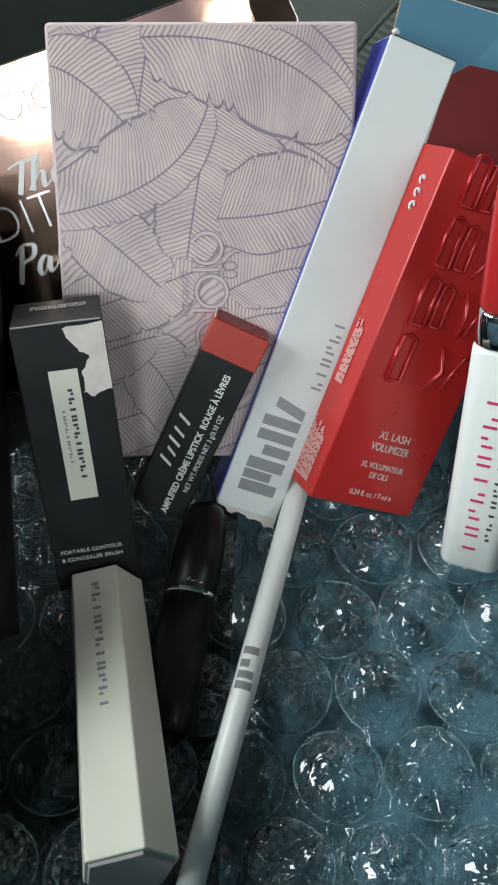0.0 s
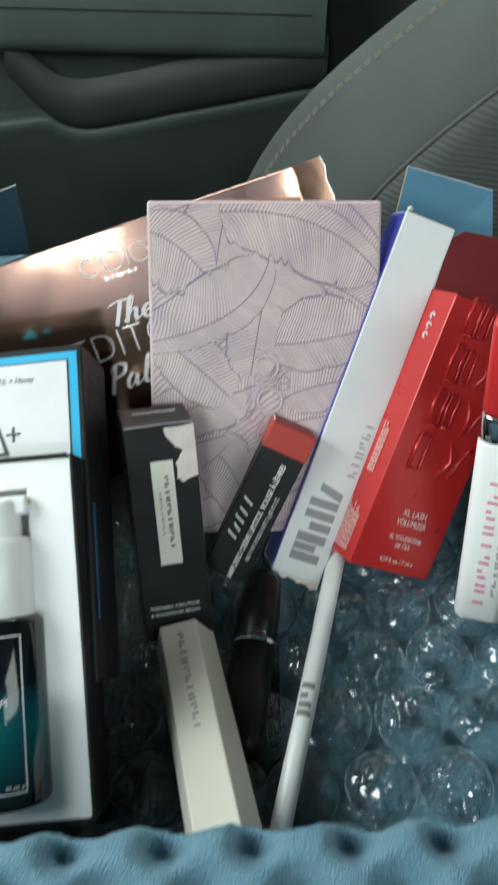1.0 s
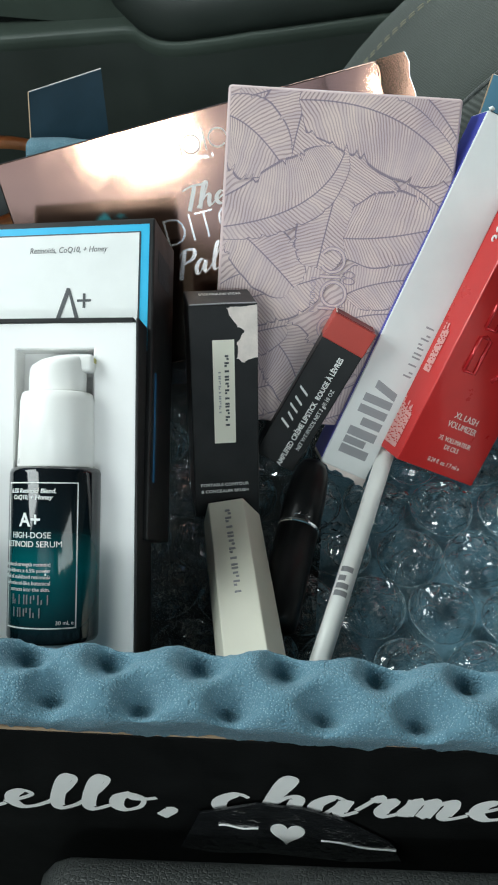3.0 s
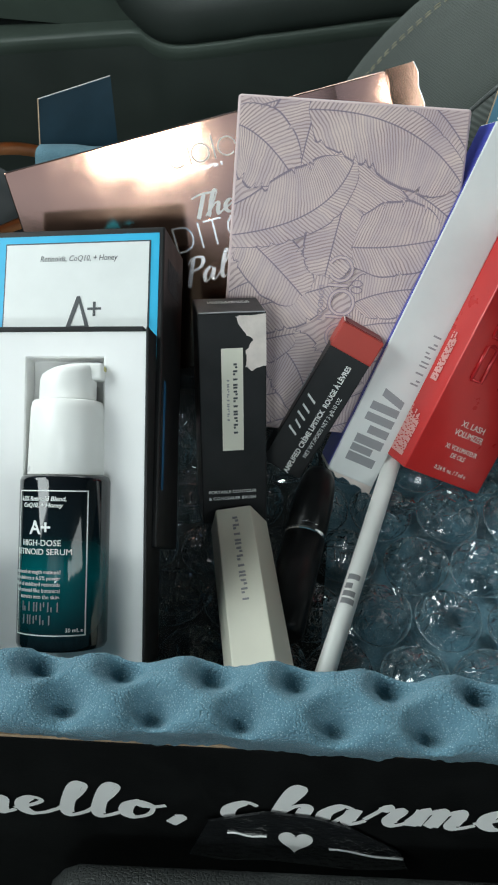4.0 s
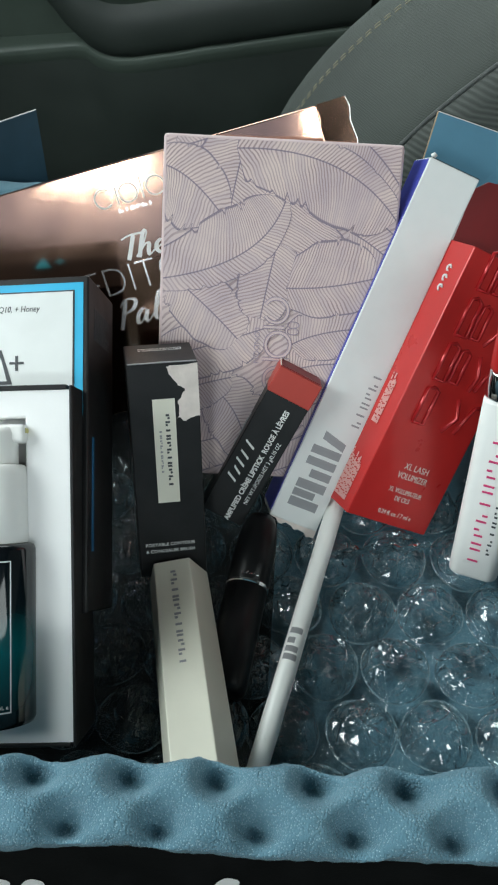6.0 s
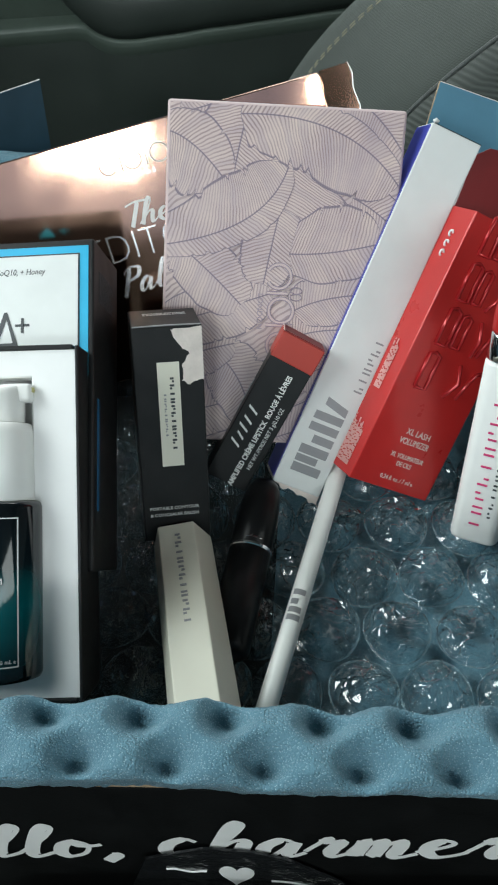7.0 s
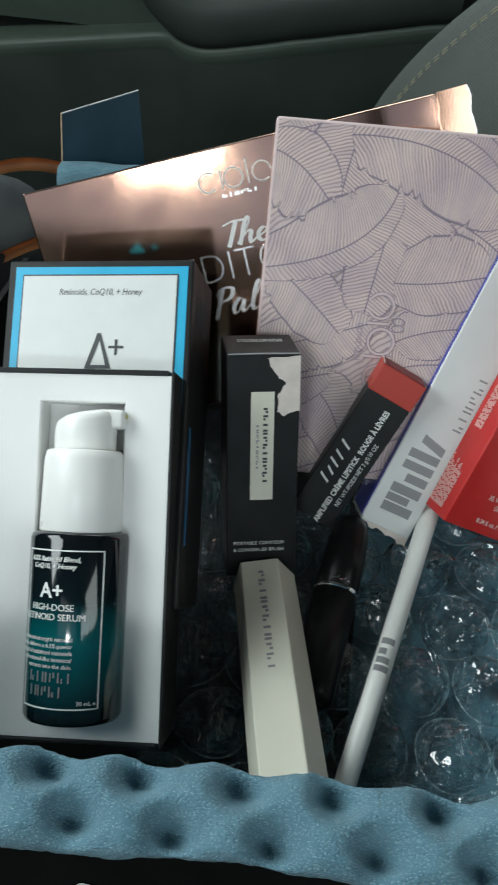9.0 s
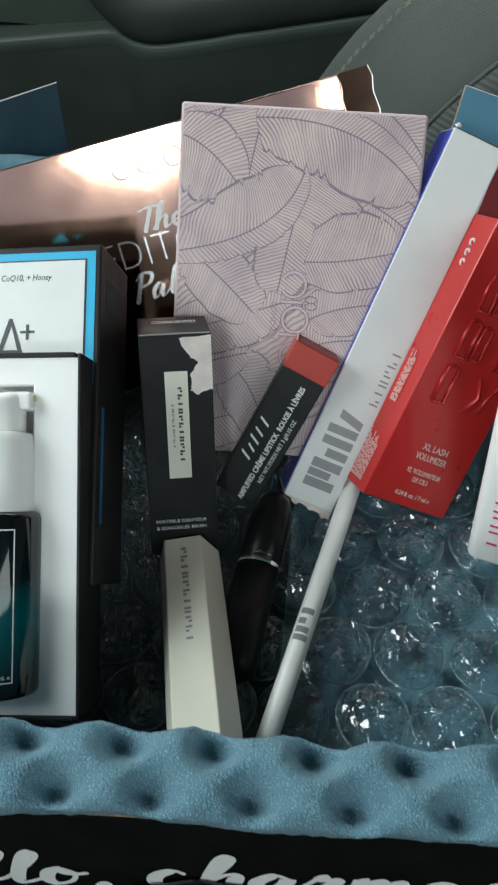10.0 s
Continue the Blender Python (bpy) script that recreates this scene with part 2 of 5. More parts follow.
def woven(name, colour):
    k = Nodes(name)
    w1 = k.add("ShaderNodeTexWave", Scale=260.0, Distortion=1.5)
    w1.bands_direction = "Y"
    k.link(k.coords(), w1.inputs["Vector"])
    w2 = k.add("ShaderNodeTexWave", Scale=260.0, Distortion=1.5)
    w2.bands_direction = "Z"
    k.link(k.coords(), w2.inputs["Vector"])
    h = k.math("MULTIPLY", w1.outputs["Fac"], w2.outputs["Fac"])
    col = k.ramp(k.noise(12, 5), [(0.3, tuple(c * 0.85 for c in colour)), (0.7, tuple(c * 1.15 for c in colour))])
    k.link(k.mix(k.math("MULTIPLY", h, 0.25), col, tuple(min(1, c * 1.6) for c in colour)), k.p.inputs["Base Color"])
    k.p.inputs["Roughness"].default_value = 0.85
    k.link(k.bump(h, 0.5, 0.0005), k.p.inputs["Normal"])
    return k.m


SEAT_CLOTH = woven("grey_seat_cloth", (0.046, 0.054, 0.047))


def ribbed(name, colour):
    """Seat cloth woven in fine level ribs."""
    k = Nodes(name)
    rib = k.add("ShaderNodeTexWave", Scale=104.0, Distortion=0.8)
    rib.bands_direction = "Z"
    k.link(k.coords(), rib.inputs["Vector"])
    h = k.math("MULTIPLY_ADD", k.noise(1400, 3), 0.35, rib.outputs["Fac"])
    col = k.ramp(k.noise(14, 5), [(0.3, tuple(c * 0.85 for c in colour)), (0.7, tuple(c * 1.15 for c in colour))])
    k.link(k.mix(k.math("MULTIPLY", rib.outputs["Fac"], 0.6), tuple(c * 0.6 for c in colour), col), k.p.inputs["Base Color"])
    k.p.inputs["Roughness"].default_value = 0.85
    k.link(k.bump(h, 0.8, 0.0008), k.p.inputs["Normal"])
    return k.m


SEAT_RIB = ribbed("grey_ribbed_seat_cloth", (0.060, 0.069, 0.061))
SEAT_SIDE = leatherette("dark_grey_leatherette", (0.055, 0.062, 0.058), 0.5)
CONSOLE = leatherette("black_console_leatherette", (0.055, 0.060, 0.058), 0.40)
# same trim grain in two tones; the darker holds the shade under the ledge
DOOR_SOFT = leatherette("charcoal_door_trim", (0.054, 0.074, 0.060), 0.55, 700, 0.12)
DOOR_SHADED = leatherette("shaded_door_plastic", (0.019, 0.027, 0.0225), 0.55, 700, 0.12)
CABIN = surface("grey_headlining", (0.07, 0.075, 0.07), 0.9, vary=0.1, scale=20, bump=0.3)
CARPET = surface("black_carpet", (0.012, 0.013, 0.013), 0.95, vary=0.3, scale=90, bump=0.8, dist=0.002)
STITCH = surface("sand_stitching_thread", (0.22, 0.20, 0.13), 0.7, vary=0.1, bump=0.1)


# ---- building helpers ----
def part(name, bm, material, parent=None, label="", smooth=False):
    mesh = bpy.data.meshes.new(name)
    bmesh.ops.recalc_face_normals(bm, faces=bm.faces)
    bm.to_mesh(mesh)
    bm.free()
    mesh.materials.append(material)
    if smooth:
        mesh.polygons.foreach_set("use_smooth", [True] * len(mesh.polygons))
    ob = new(name, mesh)
    if parent:
        ob.parent = parent
    if label:
        ob["label"] = label
    return ob


def thing(name, m, label, category, group="", kind=""):
    ob = new(name)
    ob.matrix_world = m
    ob.empty_display_size = 0.01
    return tagged(ob, label, category, group, kind)


def placed(o, ex, ey):
    """Frame with its origin at a front face's top left corner: x to the right, y up the face, z out of it."""
    x = Vector(ex).normalized()
    up = -Vector(ey)
    up = (up - x * up.dot(x)).normalized()
    out = x.cross(up)
    m = Matrix((x, up, out)).transposed().to_4x4()
    m.translation = D(*o)
    return m


def block(x0, y0, z0, x1, y1, z1, bevel=0.0, segs=2):
    bm = bmesh.new()
    bmesh.ops.create_cube(bm, size=1)
    for v in bm.verts:
        v.co = Vector((x0 + (v.co.x + 0.5) * (x1 - x0), y0 + (v.co.y + 0.5) * (y1 - y0), z0 + (v.co.z + 0.5) * (z1 - z0)))
    if bevel:
        bmesh.ops.bevel(bm, geom=bm.edges[:], offset=bevel, segments=segs, profile=0.5, affect="EDGES")
    return bm


def join(*bms):
    whole = bmesh.new()
    for b in bms:
        tmp = bpy.data.meshes.new("tmp")
        b.to_mesh(tmp)
        b.free()
        whole.from_mesh(tmp)
        bpy.data.meshes.remove(tmp)
    return whole


def poly(points, z0, z1):
    """A flat outline given thickness."""
    bm = bmesh.new()
    low = [bm.verts.new((x, y, z0)) for x, y in points]
    high = [bm.verts.new((x, y, z1)) for x, y in points]
    bm.faces.new(low[::-1])
    bm.faces.new(high)
    for i in range(len(points)):
        j = (i + 1) % len(points)
        bm.faces.new((low[i], low[j], high[j], high[i]))
    return bm


def lathe(profile, segs=32, scale_y=1.0):
    """Turned about z: profile of (radius, z)."""
    bm = bmesh.new()
    rings = []
    for r, z in profile:
        if r < 1e-6:
            rings.append([bm.verts.new((0, 0, z))])
        else:
            rings.append([bm.verts.new((r * math.cos(2 * math.pi * i / segs), scale_y * r * math.sin(2 * math.pi * i / segs), z)) for i in range(segs)])
    for a, b in zip(rings, rings[1:]):
        for i in range(segs):
            j = (i + 1) % segs
            if len(a) == 1 and len(b) > 1:
                bm.faces.new((a[0], b[i], b[j]))
            elif len(b) == 1 and len(a) > 1:
                bm.faces.new((a[i], b[0], a[j]))
            elif len(a) > 1:
                bm.faces.new((a[i], b[i], b[j], a[j]))
    return bm


def tube(points, radius, segs=10, closed=False):
    """A round bar along points."""
    bm = bmesh.new()
    pts = [Vector(p) for p in points]
    rings = []
    for i, p in enumerate(pts):
        way = (pts[min(i + 1, len(pts) - 1)] - pts[max(i - 1, 0)]).normalized()
        side = way.cross(Vector((0.13, 0.31, 0.94))).normalized()
        top = side.cross(way)
        rings.append([bm.verts.new(p + radius * (math.cos(2 * math.pi * k / segs) * side + math.sin(2 * math.pi * k / segs) * top)) for k in range(segs)])
    for a, b in zip(rings, rings[1:]):
        for k in range(segs):
            bm.faces.new((a[k], a[(k + 1) % segs], b[(k + 1) % segs], b[k]))
    bm.faces.new(rings[0][::-1])
    bm.faces.new(rings[-1])
    return bm


def sheet(nx, ny, place):
    """A grid of nx by ny cells; place(i / nx, j / ny) gives each point."""
    bm = bmesh.new()
    vs = [[bm.verts.new(place(i / nx, j / ny)) for j in range(ny + 1)] for i in range(nx + 1)]
    for i in range(nx):
        for j in range(ny):
            bm.faces.new((vs[i][j], vs[i + 1][j], vs[i + 1][j + 1], vs[i][j + 1]))
    return bm


def lettering(parent, words, x, y, size, material, turn=0.0, z=0.0003, squeeze=1.0, bold=0.0, slant=0.0, align="LEFT", space=1.0, deep=0.00008, name="lettering", fit=0.0):
    """Words lying on a face, from the point x, y in the direction turn."""
    font = bpy.data.curves.new(name, "FONT")
    font.body, font.size, font.offset, font.shear, font.extrude = words, size, bold, slant, deep
    font.align_x, font.space_character, font.resolution_u = align, space, 3
    tmp = bpy.data.objects.new(name, font)
    mesh = bpy.data.meshes.new_from_object(tmp)
    bpy.data.objects.remove(tmp)
    bpy.data.curves.remove(font)
    if fit:
        xs = [v.co.x for v in mesh.vertices]
        squeeze = fit / (max(xs) - min(xs))
    mesh.transform(pose(x, y, z, 0, 0, turn) @ Matrix.Diagonal((squeeze, 1, 1, 1)))
    mesh.materials.clear()
    mesh.materials.append(material)
    ob = new(name, mesh)
    ob.parent = parent
    return ob


def bars(parent, x, y, length, height, count, material, turn=0.0, z=0.0, gap=0.45, name="wordmark_bar"):
    """A row of plain upright bars in place of a brand's name."""
    pitch = length / count
    made = []
    for i in range(count):
        w = pitch * (1 - gap) * 0.55
        bms = [block((i + k) * pitch, low * height, z, (i + k) * pitch + w, high * height, z + 0.0003) for k, low, high in (((0.0, 0, 1), (0.42, 0, 1)), ((0.2, 0, 1),), ((0.0, 0, 1), (0.42, 0, 0.5)), ((0.0, 0.1, 0.9), (0.42, 0.5, 1)))[(i * 7 + count) % 4]]
        bm = join(*bms)
        bmesh.ops.transform(bm, matrix=pose(x, y, 0, 0, 0, turn), verts=bm.verts)
        made.append(part(name, bm, material, parent))
    return made


GLYPHS = {
    "h": (1.0, [(0, .1), (.35, .9), (.55, 1.8), (.44, 2.05), (.3, 1.6), (.18, 0)], [(.2, .3), (.5, .95), (.72, .9), (.72, .4), (.8, .05), (1.05, .25)]),
    "e": (0.95, [(0, .25), (.4, .5), (.62, .8), (.42, 1.0), (.2, .75), (.2, .3), (.45, 0), (.75, .1), (.98, .35)]),
    "l": (0.7, [(0, .2), (.4, 1.0), (.6, 1.75), (.48, 2.0), (.33, 1.6), (.25, .4), (.4, 0), (.75, .3)]),
    "o": (0.95, [(.45, 1.0), (.2, .75), (.18, .25), (.42, 0), (.7, .25), (.72, .75), (.48, 1.0), (.55, .8), (.8, .75), (1.0, .85)]),
    ",": (0.5, [(.3, .12), (.42, .05), (.25, -.35)]),
    "c": (1.0, [(.75, .8), (.5, 1.0), (.22, .7), (.2, .25), (.45, 0), (.75, .1), (1.0, .35)]),
    "a": (1.0, [(.7, .8), (.45, 1.0), (.18, .6), (.2, .1), (.42, .05), (.7, .85), (.68, .2), (.82, 0), (1.03, .25)]),
    "r": (0.85, [(0, .25), (.2, .8), (.28, 1.1), (.36, .9), (.6, .9), (.5, .3), (.65, 0), (.9, .25)]),
    "m": (1.3, [(0, .2), (.2, 1), (.18, 0), (.3, .7), (.5, 1), (.56, .7), (.52, 0), (.65, .7), (.85, 1), (.93, .7), (.9, .15), (1.05, 0), (1.33, .25)]),
    "T": (0.95, [(0, 1.75), (.5, 1.95), (1.25, 1.9)], [(.72, 1.9), (.62, 1.0), (.5, 0)]),
    "P": (0.95, [(.32, 1.9), (.25, 1), (.15, -.2)], [(0, 1.5), (.3, 1.95), (.9, 1.8), (.85, 1.2), (.3, .95)]),
    "t": (0.7, [(0, .2), (.3, 1.0), (.42, 1.6), (.32, .6), (.42, 0), (.75, .3)], [(.1, 1.15), (.7, 1.2)]),
}


def script(parent, words, m, wide, tall, pen, material):
    """Brush script: each letter's strokes drawn with a broad slanted pen."""
    at = 0.0
    for letter in words:
        step, *strokes = GLYPHS[letter]
        bms = []
        for n, pts in enumerate(strokes):
            path = []
            ext = [pts[0]] + pts + [pts[-1]]
            for k in range(1, len(ext) - 2):
                p0, p1, p2, p3 = (Vector(q) for q in ext[k - 1:k + 3])
                for i in range(8):
                    t = i / 8
                    path.append(0.5 * ((2 * p1) + (p2 - p0) * t + (2 * p0 - 5 * p1 + 4 * p2 - p3) * t * t + (3 * p1 - p0 - 3 * p2 + p3) * t ** 3))
            path.append(Vector(pts[-1]))
            path = [Vector(((at + q.x) * wide + 0.32 * q.y * tall, q.y * tall)) for q in path]
            bm = bmesh.new()
            rows = []
            for i, q in enumerate(path):
                way = (path[min(i + 1, len(path) - 1)] - path[max(i - 1, 0)]).normalized()
                side = Vector((-way.y, way.x))
                heavy = 0.36 + 0.64 * max(0.0, -way.y + 0.15 * abs(way.x)) if way.y < 0.3 else 0.36
                half = 0.5 * pen * min(1.0, heavy) * (0.75 if i in (0, len(path) - 1) else 1.0)
                rows.append([bm.verts.new((*(q + side * half), n * 0.0003 + i * 5e-6)), bm.verts.new((*(q - side * half), n * 0.0003 + i * 5e-6))])
            for a, b in zip(rows, rows[1:]):
                bm.faces.new((a[0], a[1], b[1], b[0]))
            bms.append(bm)
        whole = join(*bms)
        whole.transform(m)
        part("letter", whole, material, parent)
        at += step


def small_lines(parent, x, y, length, height, rows, material, turn=0.0, z=0.0, seed=1, name="small_print"):
    """Rows of print too small to read, as thin dashes."""
    rng, bms = random.Random(seed), []
    for r in range(rows):
        at = 0.0
        end = length * rng.uniform(0.7, 1.0)
        while at < end:
            w = rng.uniform(0.04, 0.14) * length
            bms.append(block(at, -r * height * 1.7, z, min(at + w, end), -r * height * 1.7 + height, z + 0.0003))
            at += w + 0.025 * length
    bm = join(*bms)
    bmesh.ops.transform(bm, matrix=pose(x, y, 0, 0, 0, turn), verts=bm.verts)
    return part(name, bm, material, parent)


def flat(parent, name, x0, y0, x1, y1, material, z=0.0, label="", lift=0.0003):
    return part(name, block(x0, y0, z, x1, y1, z + lift), material, parent, label)


# ---- the car ----
def cabin():
    def wall(name, bms, material, kind="structure"):
        return tagged(part(name, join(*bms), material), kind=kind)

    def slab(x0, y0, z0, x1, y1, z1):
        a, b = D(x0, y0, z0), D(x1, y1, z1)
        return block(a.x, a.y, a.z, b.x, b.y, b.z)

    wall("floor", [slab(-14, -8, -1.6, 16, 11.2, -1.2)], CARPET)
    wall("ceiling", [slab(-8, -8, 12.2, 16, 11.2, 12.6)], CABIN)
    # doors' upper halves leave the side windows open
    wall("wall_passenger_side", [slab(-14, 10.5, -1.2, 16, 11.1, 6.2), slab(-14, 10.5, 10.8, 16, 11.1, 12.6), slab(4.5, 10.5, 6.2, 6.2, 11.1, 10.8), slab(12, 10.5, 6.2, 16, 11.1, 10.8), slab(-14, 10.5, 6.2, -8, 11.1, 10.8)], CABIN)
    wall("wall_driver_side", [slab(-14, -7.6, -1.2, 16, -7.0, 6.25), slab(-14, -7.6, 11.0, 16, -7.0, 12.6), slab(1.6, -7.6, 6.25, 3.6, -7.0, 11.0), slab(9.5, -7.6, 6.25, 16, -7.0, 11.0), slab(-14, -7.6, 6.25, -6.5, -7.0, 11.0)], DOOR_SHADED)
    wall("wall_rear", [slab(15.4, -8, -1.2, 16, 11.2, 12.6)], CABIN)
    wall("wall_dashboard", [slab(-14, -8, -1.2, -10, 11.2, 6.0), slab(-14, -8, 6.0, -12, 11.2, 6.8)], DOOR_SHADED)


cabin()


def passenger_door():
    def DD(x, y, z):
        return D(-0.29 + (x + 0.29) * 1.093, -0.65 + (y + 0.65) * 1.093, 5.96 + (z - 5.96) * 1.093)

    root = thing("door_1", Matrix.Translation(DD(-2, 9, 2.5)), "charcoal moulded car door trim with armrest and map pocket", "car door", kind="structure")
    base = DD(-2, 9, 2.5)

    def loft(profile, x0, x1, n=40):
        pts = [(DD(0, y, z) - base).yz for y, z in profile]
        a, b = (x0 + 2) * 0.1093, (x1 + 2) * 0.1093
        return sheet(n, len(pts) - 1, lambda u, v: (a + (b - a) * u, *pts[round(v * (len(pts) - 1))]))

    def arc(cy, cz, r, a0, a1, n=6):
        return [(cy + r * math.cos(radians(a0 + (a1 - a0) * i / n)), cz + r * math.sin(radians(a0 + (a1 - a0) * i / n))) for i in range(n + 1)]

    part("lower_panel", loft([(9.5, 6.4), (9.25, 6.0), (9.1, 4.4), (9.1, 2.6), (9.0, 0.4), (9.2, -1.2)], -9, 4), DOOR_SHADED, root, smooth=True)
    arm = [(9.1, 4.95)] + arc(8.6, 4.65, 0.25, 90, 180) + [(8.3, 4.3)] + arc(8.45, 3.88, 0.16, 180, 285) + [(8.56, 3.66), (8.62, 3.3), (8.75, 3.0)]
    part("armrest", loft(arm, -9, 0.45), DOOR_SOFT, root, "padded charcoal armrest", smooth=True)
    upper = [(9.3, 6.3)] + arc(8.95, 5.6, 0.2, 100, 180) + arc(8.95, 4.95, 0.2, 180, 260) + [(9.1, 4.75)]
    part("upper_trim", loft(upper, -9, 4), DOOR_SOFT, root, "soft charcoal upper door trim", smooth=True)
    # the map pocket's lip sweeps down from the hinge side and up again
    way = [(-3.0, 3.9), (-2.56, 3.33), (-2.30, 3.08), (-2.12, 2.98), (-1.92, 2.955), (-1.6, 3.01), (-1.1, 3.12), (-0.3, 3.29), (0.5, 3.46)]
    lip = [DD(float(np.interp(i / 60, [k / 8 for k in range(9)], [w[0] for w in way])), 8.45, sum(float(np.interp(i / 60 + d, [k / 8 for k in range(9)], [w[1] for w in way])) for d in (-0.04, 0, 0.04)) / 3) - base for i in range(61)]

    def moulding(path, profile):
        """A rounded strip: the profile (depth, height) carried along a path."""
        fine = [Vector((0, float(np.interp(q / 20, [k / (len(profile) - 1) for k in range(len(profile))], [p[0] for p in profile])), float(np.interp(q / 20, [k / (len(profile) - 1) for k in range(len(profile))], [p[1] for p in profile])))) for q in range(21)]
        return sheet(len(path) - 1, 20, lambda u, v: path[round(u * (len(path) - 1))] + fine[round(v * 20)])

    shelf = [DD(-5.6 + 3.22 * i / 40, 8.45, 2.585 + 0.490 * i / 40) - base for i in range(41)]
    brow = shelf + lip[16:]
    part("trim_ledge", moulding(brow, [(0.045, 0.006), (0.008, 0.0035), (0.002, 0.002), (-0.001, -0.001), (-0.001, -0.006), (0.001, -0.012), (0.004, -0.018)]), DOOR_SOFT, root, "rounded charcoal ledge sweeping along the map pocket", smooth=True)
    edge_on = [0.014, 0.003, -0.002, -0.005, -0.007, -0.008, -0.008, -0.006, 0.0]
    rise = [-0.001, 0.0015, 0.004, 0.009, 0.016, 0.026, 0.036, 0.046, 0.056]
    # this underside and the pocket front below have shade in their colour
    part("armrest_underside", sheet(54, 8, lambda u, v: lip[6 + round(u * 54)] + Vector((0, edge_on[round(v * 8)], rise[round(v * 8)]))), DOOR_SHADED, root, "rounded underside of the armrest, colour darkened for shade", smooth=True)
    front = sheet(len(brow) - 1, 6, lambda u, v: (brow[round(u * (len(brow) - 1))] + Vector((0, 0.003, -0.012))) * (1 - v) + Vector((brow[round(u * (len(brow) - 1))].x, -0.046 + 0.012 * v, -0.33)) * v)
    part("pocket_front", front, DOOR_SHADED, root, smooth=True)
    part("armrest_seam", tube([DD(-9 + 9.3 * i / 30, 8.285, 4.15) - base for i in range(31)], 0.0012, 6), DOOR_SHADED, root)
    return root


passenger_door()


def car_seat():
    root = thing("car_seat", Matrix.Translation(D(1.5, 3, 2.5)), "grey cloth car seat with dark bolsters and sand stitching", "car seat")
    base = D(1.5, 3, 2.5)
    # cross-section of the backrest: y against how far it stands back from the side bolster's crest
    section = [(6.55, 2.6), (6.5, 1.4), (6.42, 0.6), (6.28, 0.2), (6.1, 0.0), (5.9, 0.0), (5.75, 0.05), (5.4, 0.15), (5.1, 0.3), (4.72, 0.46), (4.66, 0.53), (4.6, 0.52), (4.45, 0.62), (4.35, 1.0), (4.2, 1.6), (3.0, 1.8), (0.3, 1.8), (-0.2, 2.2)]
    crest_z = [1.4, 2.6, 3.2, 3.425, 3.673, 3.995, 4.401, 4.707, 6.0, 8.4]
    crest_x = [-0.55, -0.46, -0.34, -0.258, -0.12, 0.11, 0.52, 0.90, 2.5, 4.7]

    def on_back(s, y, d):
        z = 1.6 + 6.4 * (s + 0.8) / 8.3
        x = sum(float(np.interp(z + k, crest_z, crest_x)) for k in (-0.2, -0.1, 0, 0.1, 0.2)) / 5
        return D(x + d, y, z) - base

    def strip(k0, k1, n=36):
        some = section[k0:k1 + 1]
        return sheet(n, len(some) - 1, lambda u, v: on_back(-0.8 + 8.3 * u, *some[round(v * (len(some) - 1))]))

    part("side_bolster_back", strip(0, 4), SEAT_SIDE, root, "dark leatherette bolster edge", smooth=True)
    part("side_bolster", strip(4, 10), SEAT_CLOTH, root, "grey cloth side bolster", smooth=True)
    part("seam_piping", tube([on_back(-0.8 + 8.3 * i / 40, 4.64, 0.515) for i in range(41)], 0.0016, 8), SEAT_SIDE, root)
    part("back_panel", strip(10, 17), SEAT_RIB, root, "grey ribbed cloth backrest panel", smooth=True)
    for row in (5.74, 5.68):
        bms = []
        for i in range(110):
            a, b = on_back(-0.6 + 0.072 * i, row, 0.03), on_back(-0.6 + 0.072 * i + 0.045, row, 0.03)
            bms.append(tube([a, (a + b) / 2 - Vector((0.0002, 0, 0)), b], 0.0004, 5))
        part("stitching", join(*bms), STITCH, root, "sand coloured stitching")

    def cushion(u, v):
        x, y = -6.2 + 8.2 * u, 0.75 + 5.6 * v
        edge = min(v, 1 - v) * 5.6
        drop = 0.9 * (1 - min(1, edge / 0.7)) ** 2 + (1.4 * ((-4.8 - x) / 1.4) ** 2 if x < -4.8 else 0)
        side = 0.55 * math.exp(-((v - 0.93) / 0.06) ** 2)
        return D(x, y, 2.27 + 0.14 * max(-2.6, min(x, 1.5)) + side - drop) - base

    part("seat_cushion", sheet(48, 40, cushion), SEAT_CLOTH, root, "grey cloth seat cushion", smooth=True)
    return root


car_seat()


def centre_console():
    root = thing("centre_console", Matrix.Translation(D(-0.3, -0.6, 2.0)), "black leatherette car console with padded lid", "car console")
    base = D(-0.3, -0.6, 2.0)

    def lid(u, v):
        a = 2 * math.pi * v
        c, s = math.cos(a), math.sin(a)
        r = lambda q: math.copysign(abs(q) ** 0.45, q)
        x = -0.98 + 3.6 * u
        squash = min(1, u / 0.03) ** 0.5 if u < 0.03 else 1
        return D(x, -0.38 + 0.72 * r(c), 2.62 + 0.20 * (x + 0.98) + 0.30 * r(s) * squash) - base

    bm = sheet(60, 40, lid)
    part("armrest_lid", bm, CONSOLE, root, "padded grained leatherette lid", smooth=True)
    tray = join(block(-0.5, -0.08, -0.10, -0.071, 0.13, 0.012, 0.006), block(-0.26, -0.05, 0.010, -0.10, 0.06, 0.016, 0.002))
    part("console_tray", tray, DOOR_SHADED, root)
    part("console_base", block(-0.5, -0.07, -0.4, 0.5, 0.085, -0.06, 0.01), DOOR_SHADED, root)
    part("trim_line", tube([D(-2.6 + 0.05 * i, 0.46 - 0.004 * i, 2.24 - 0.004 * i) - base for i in range(30)], 0.0015, 6), CONSOLE, root)
    return root


centre_console()


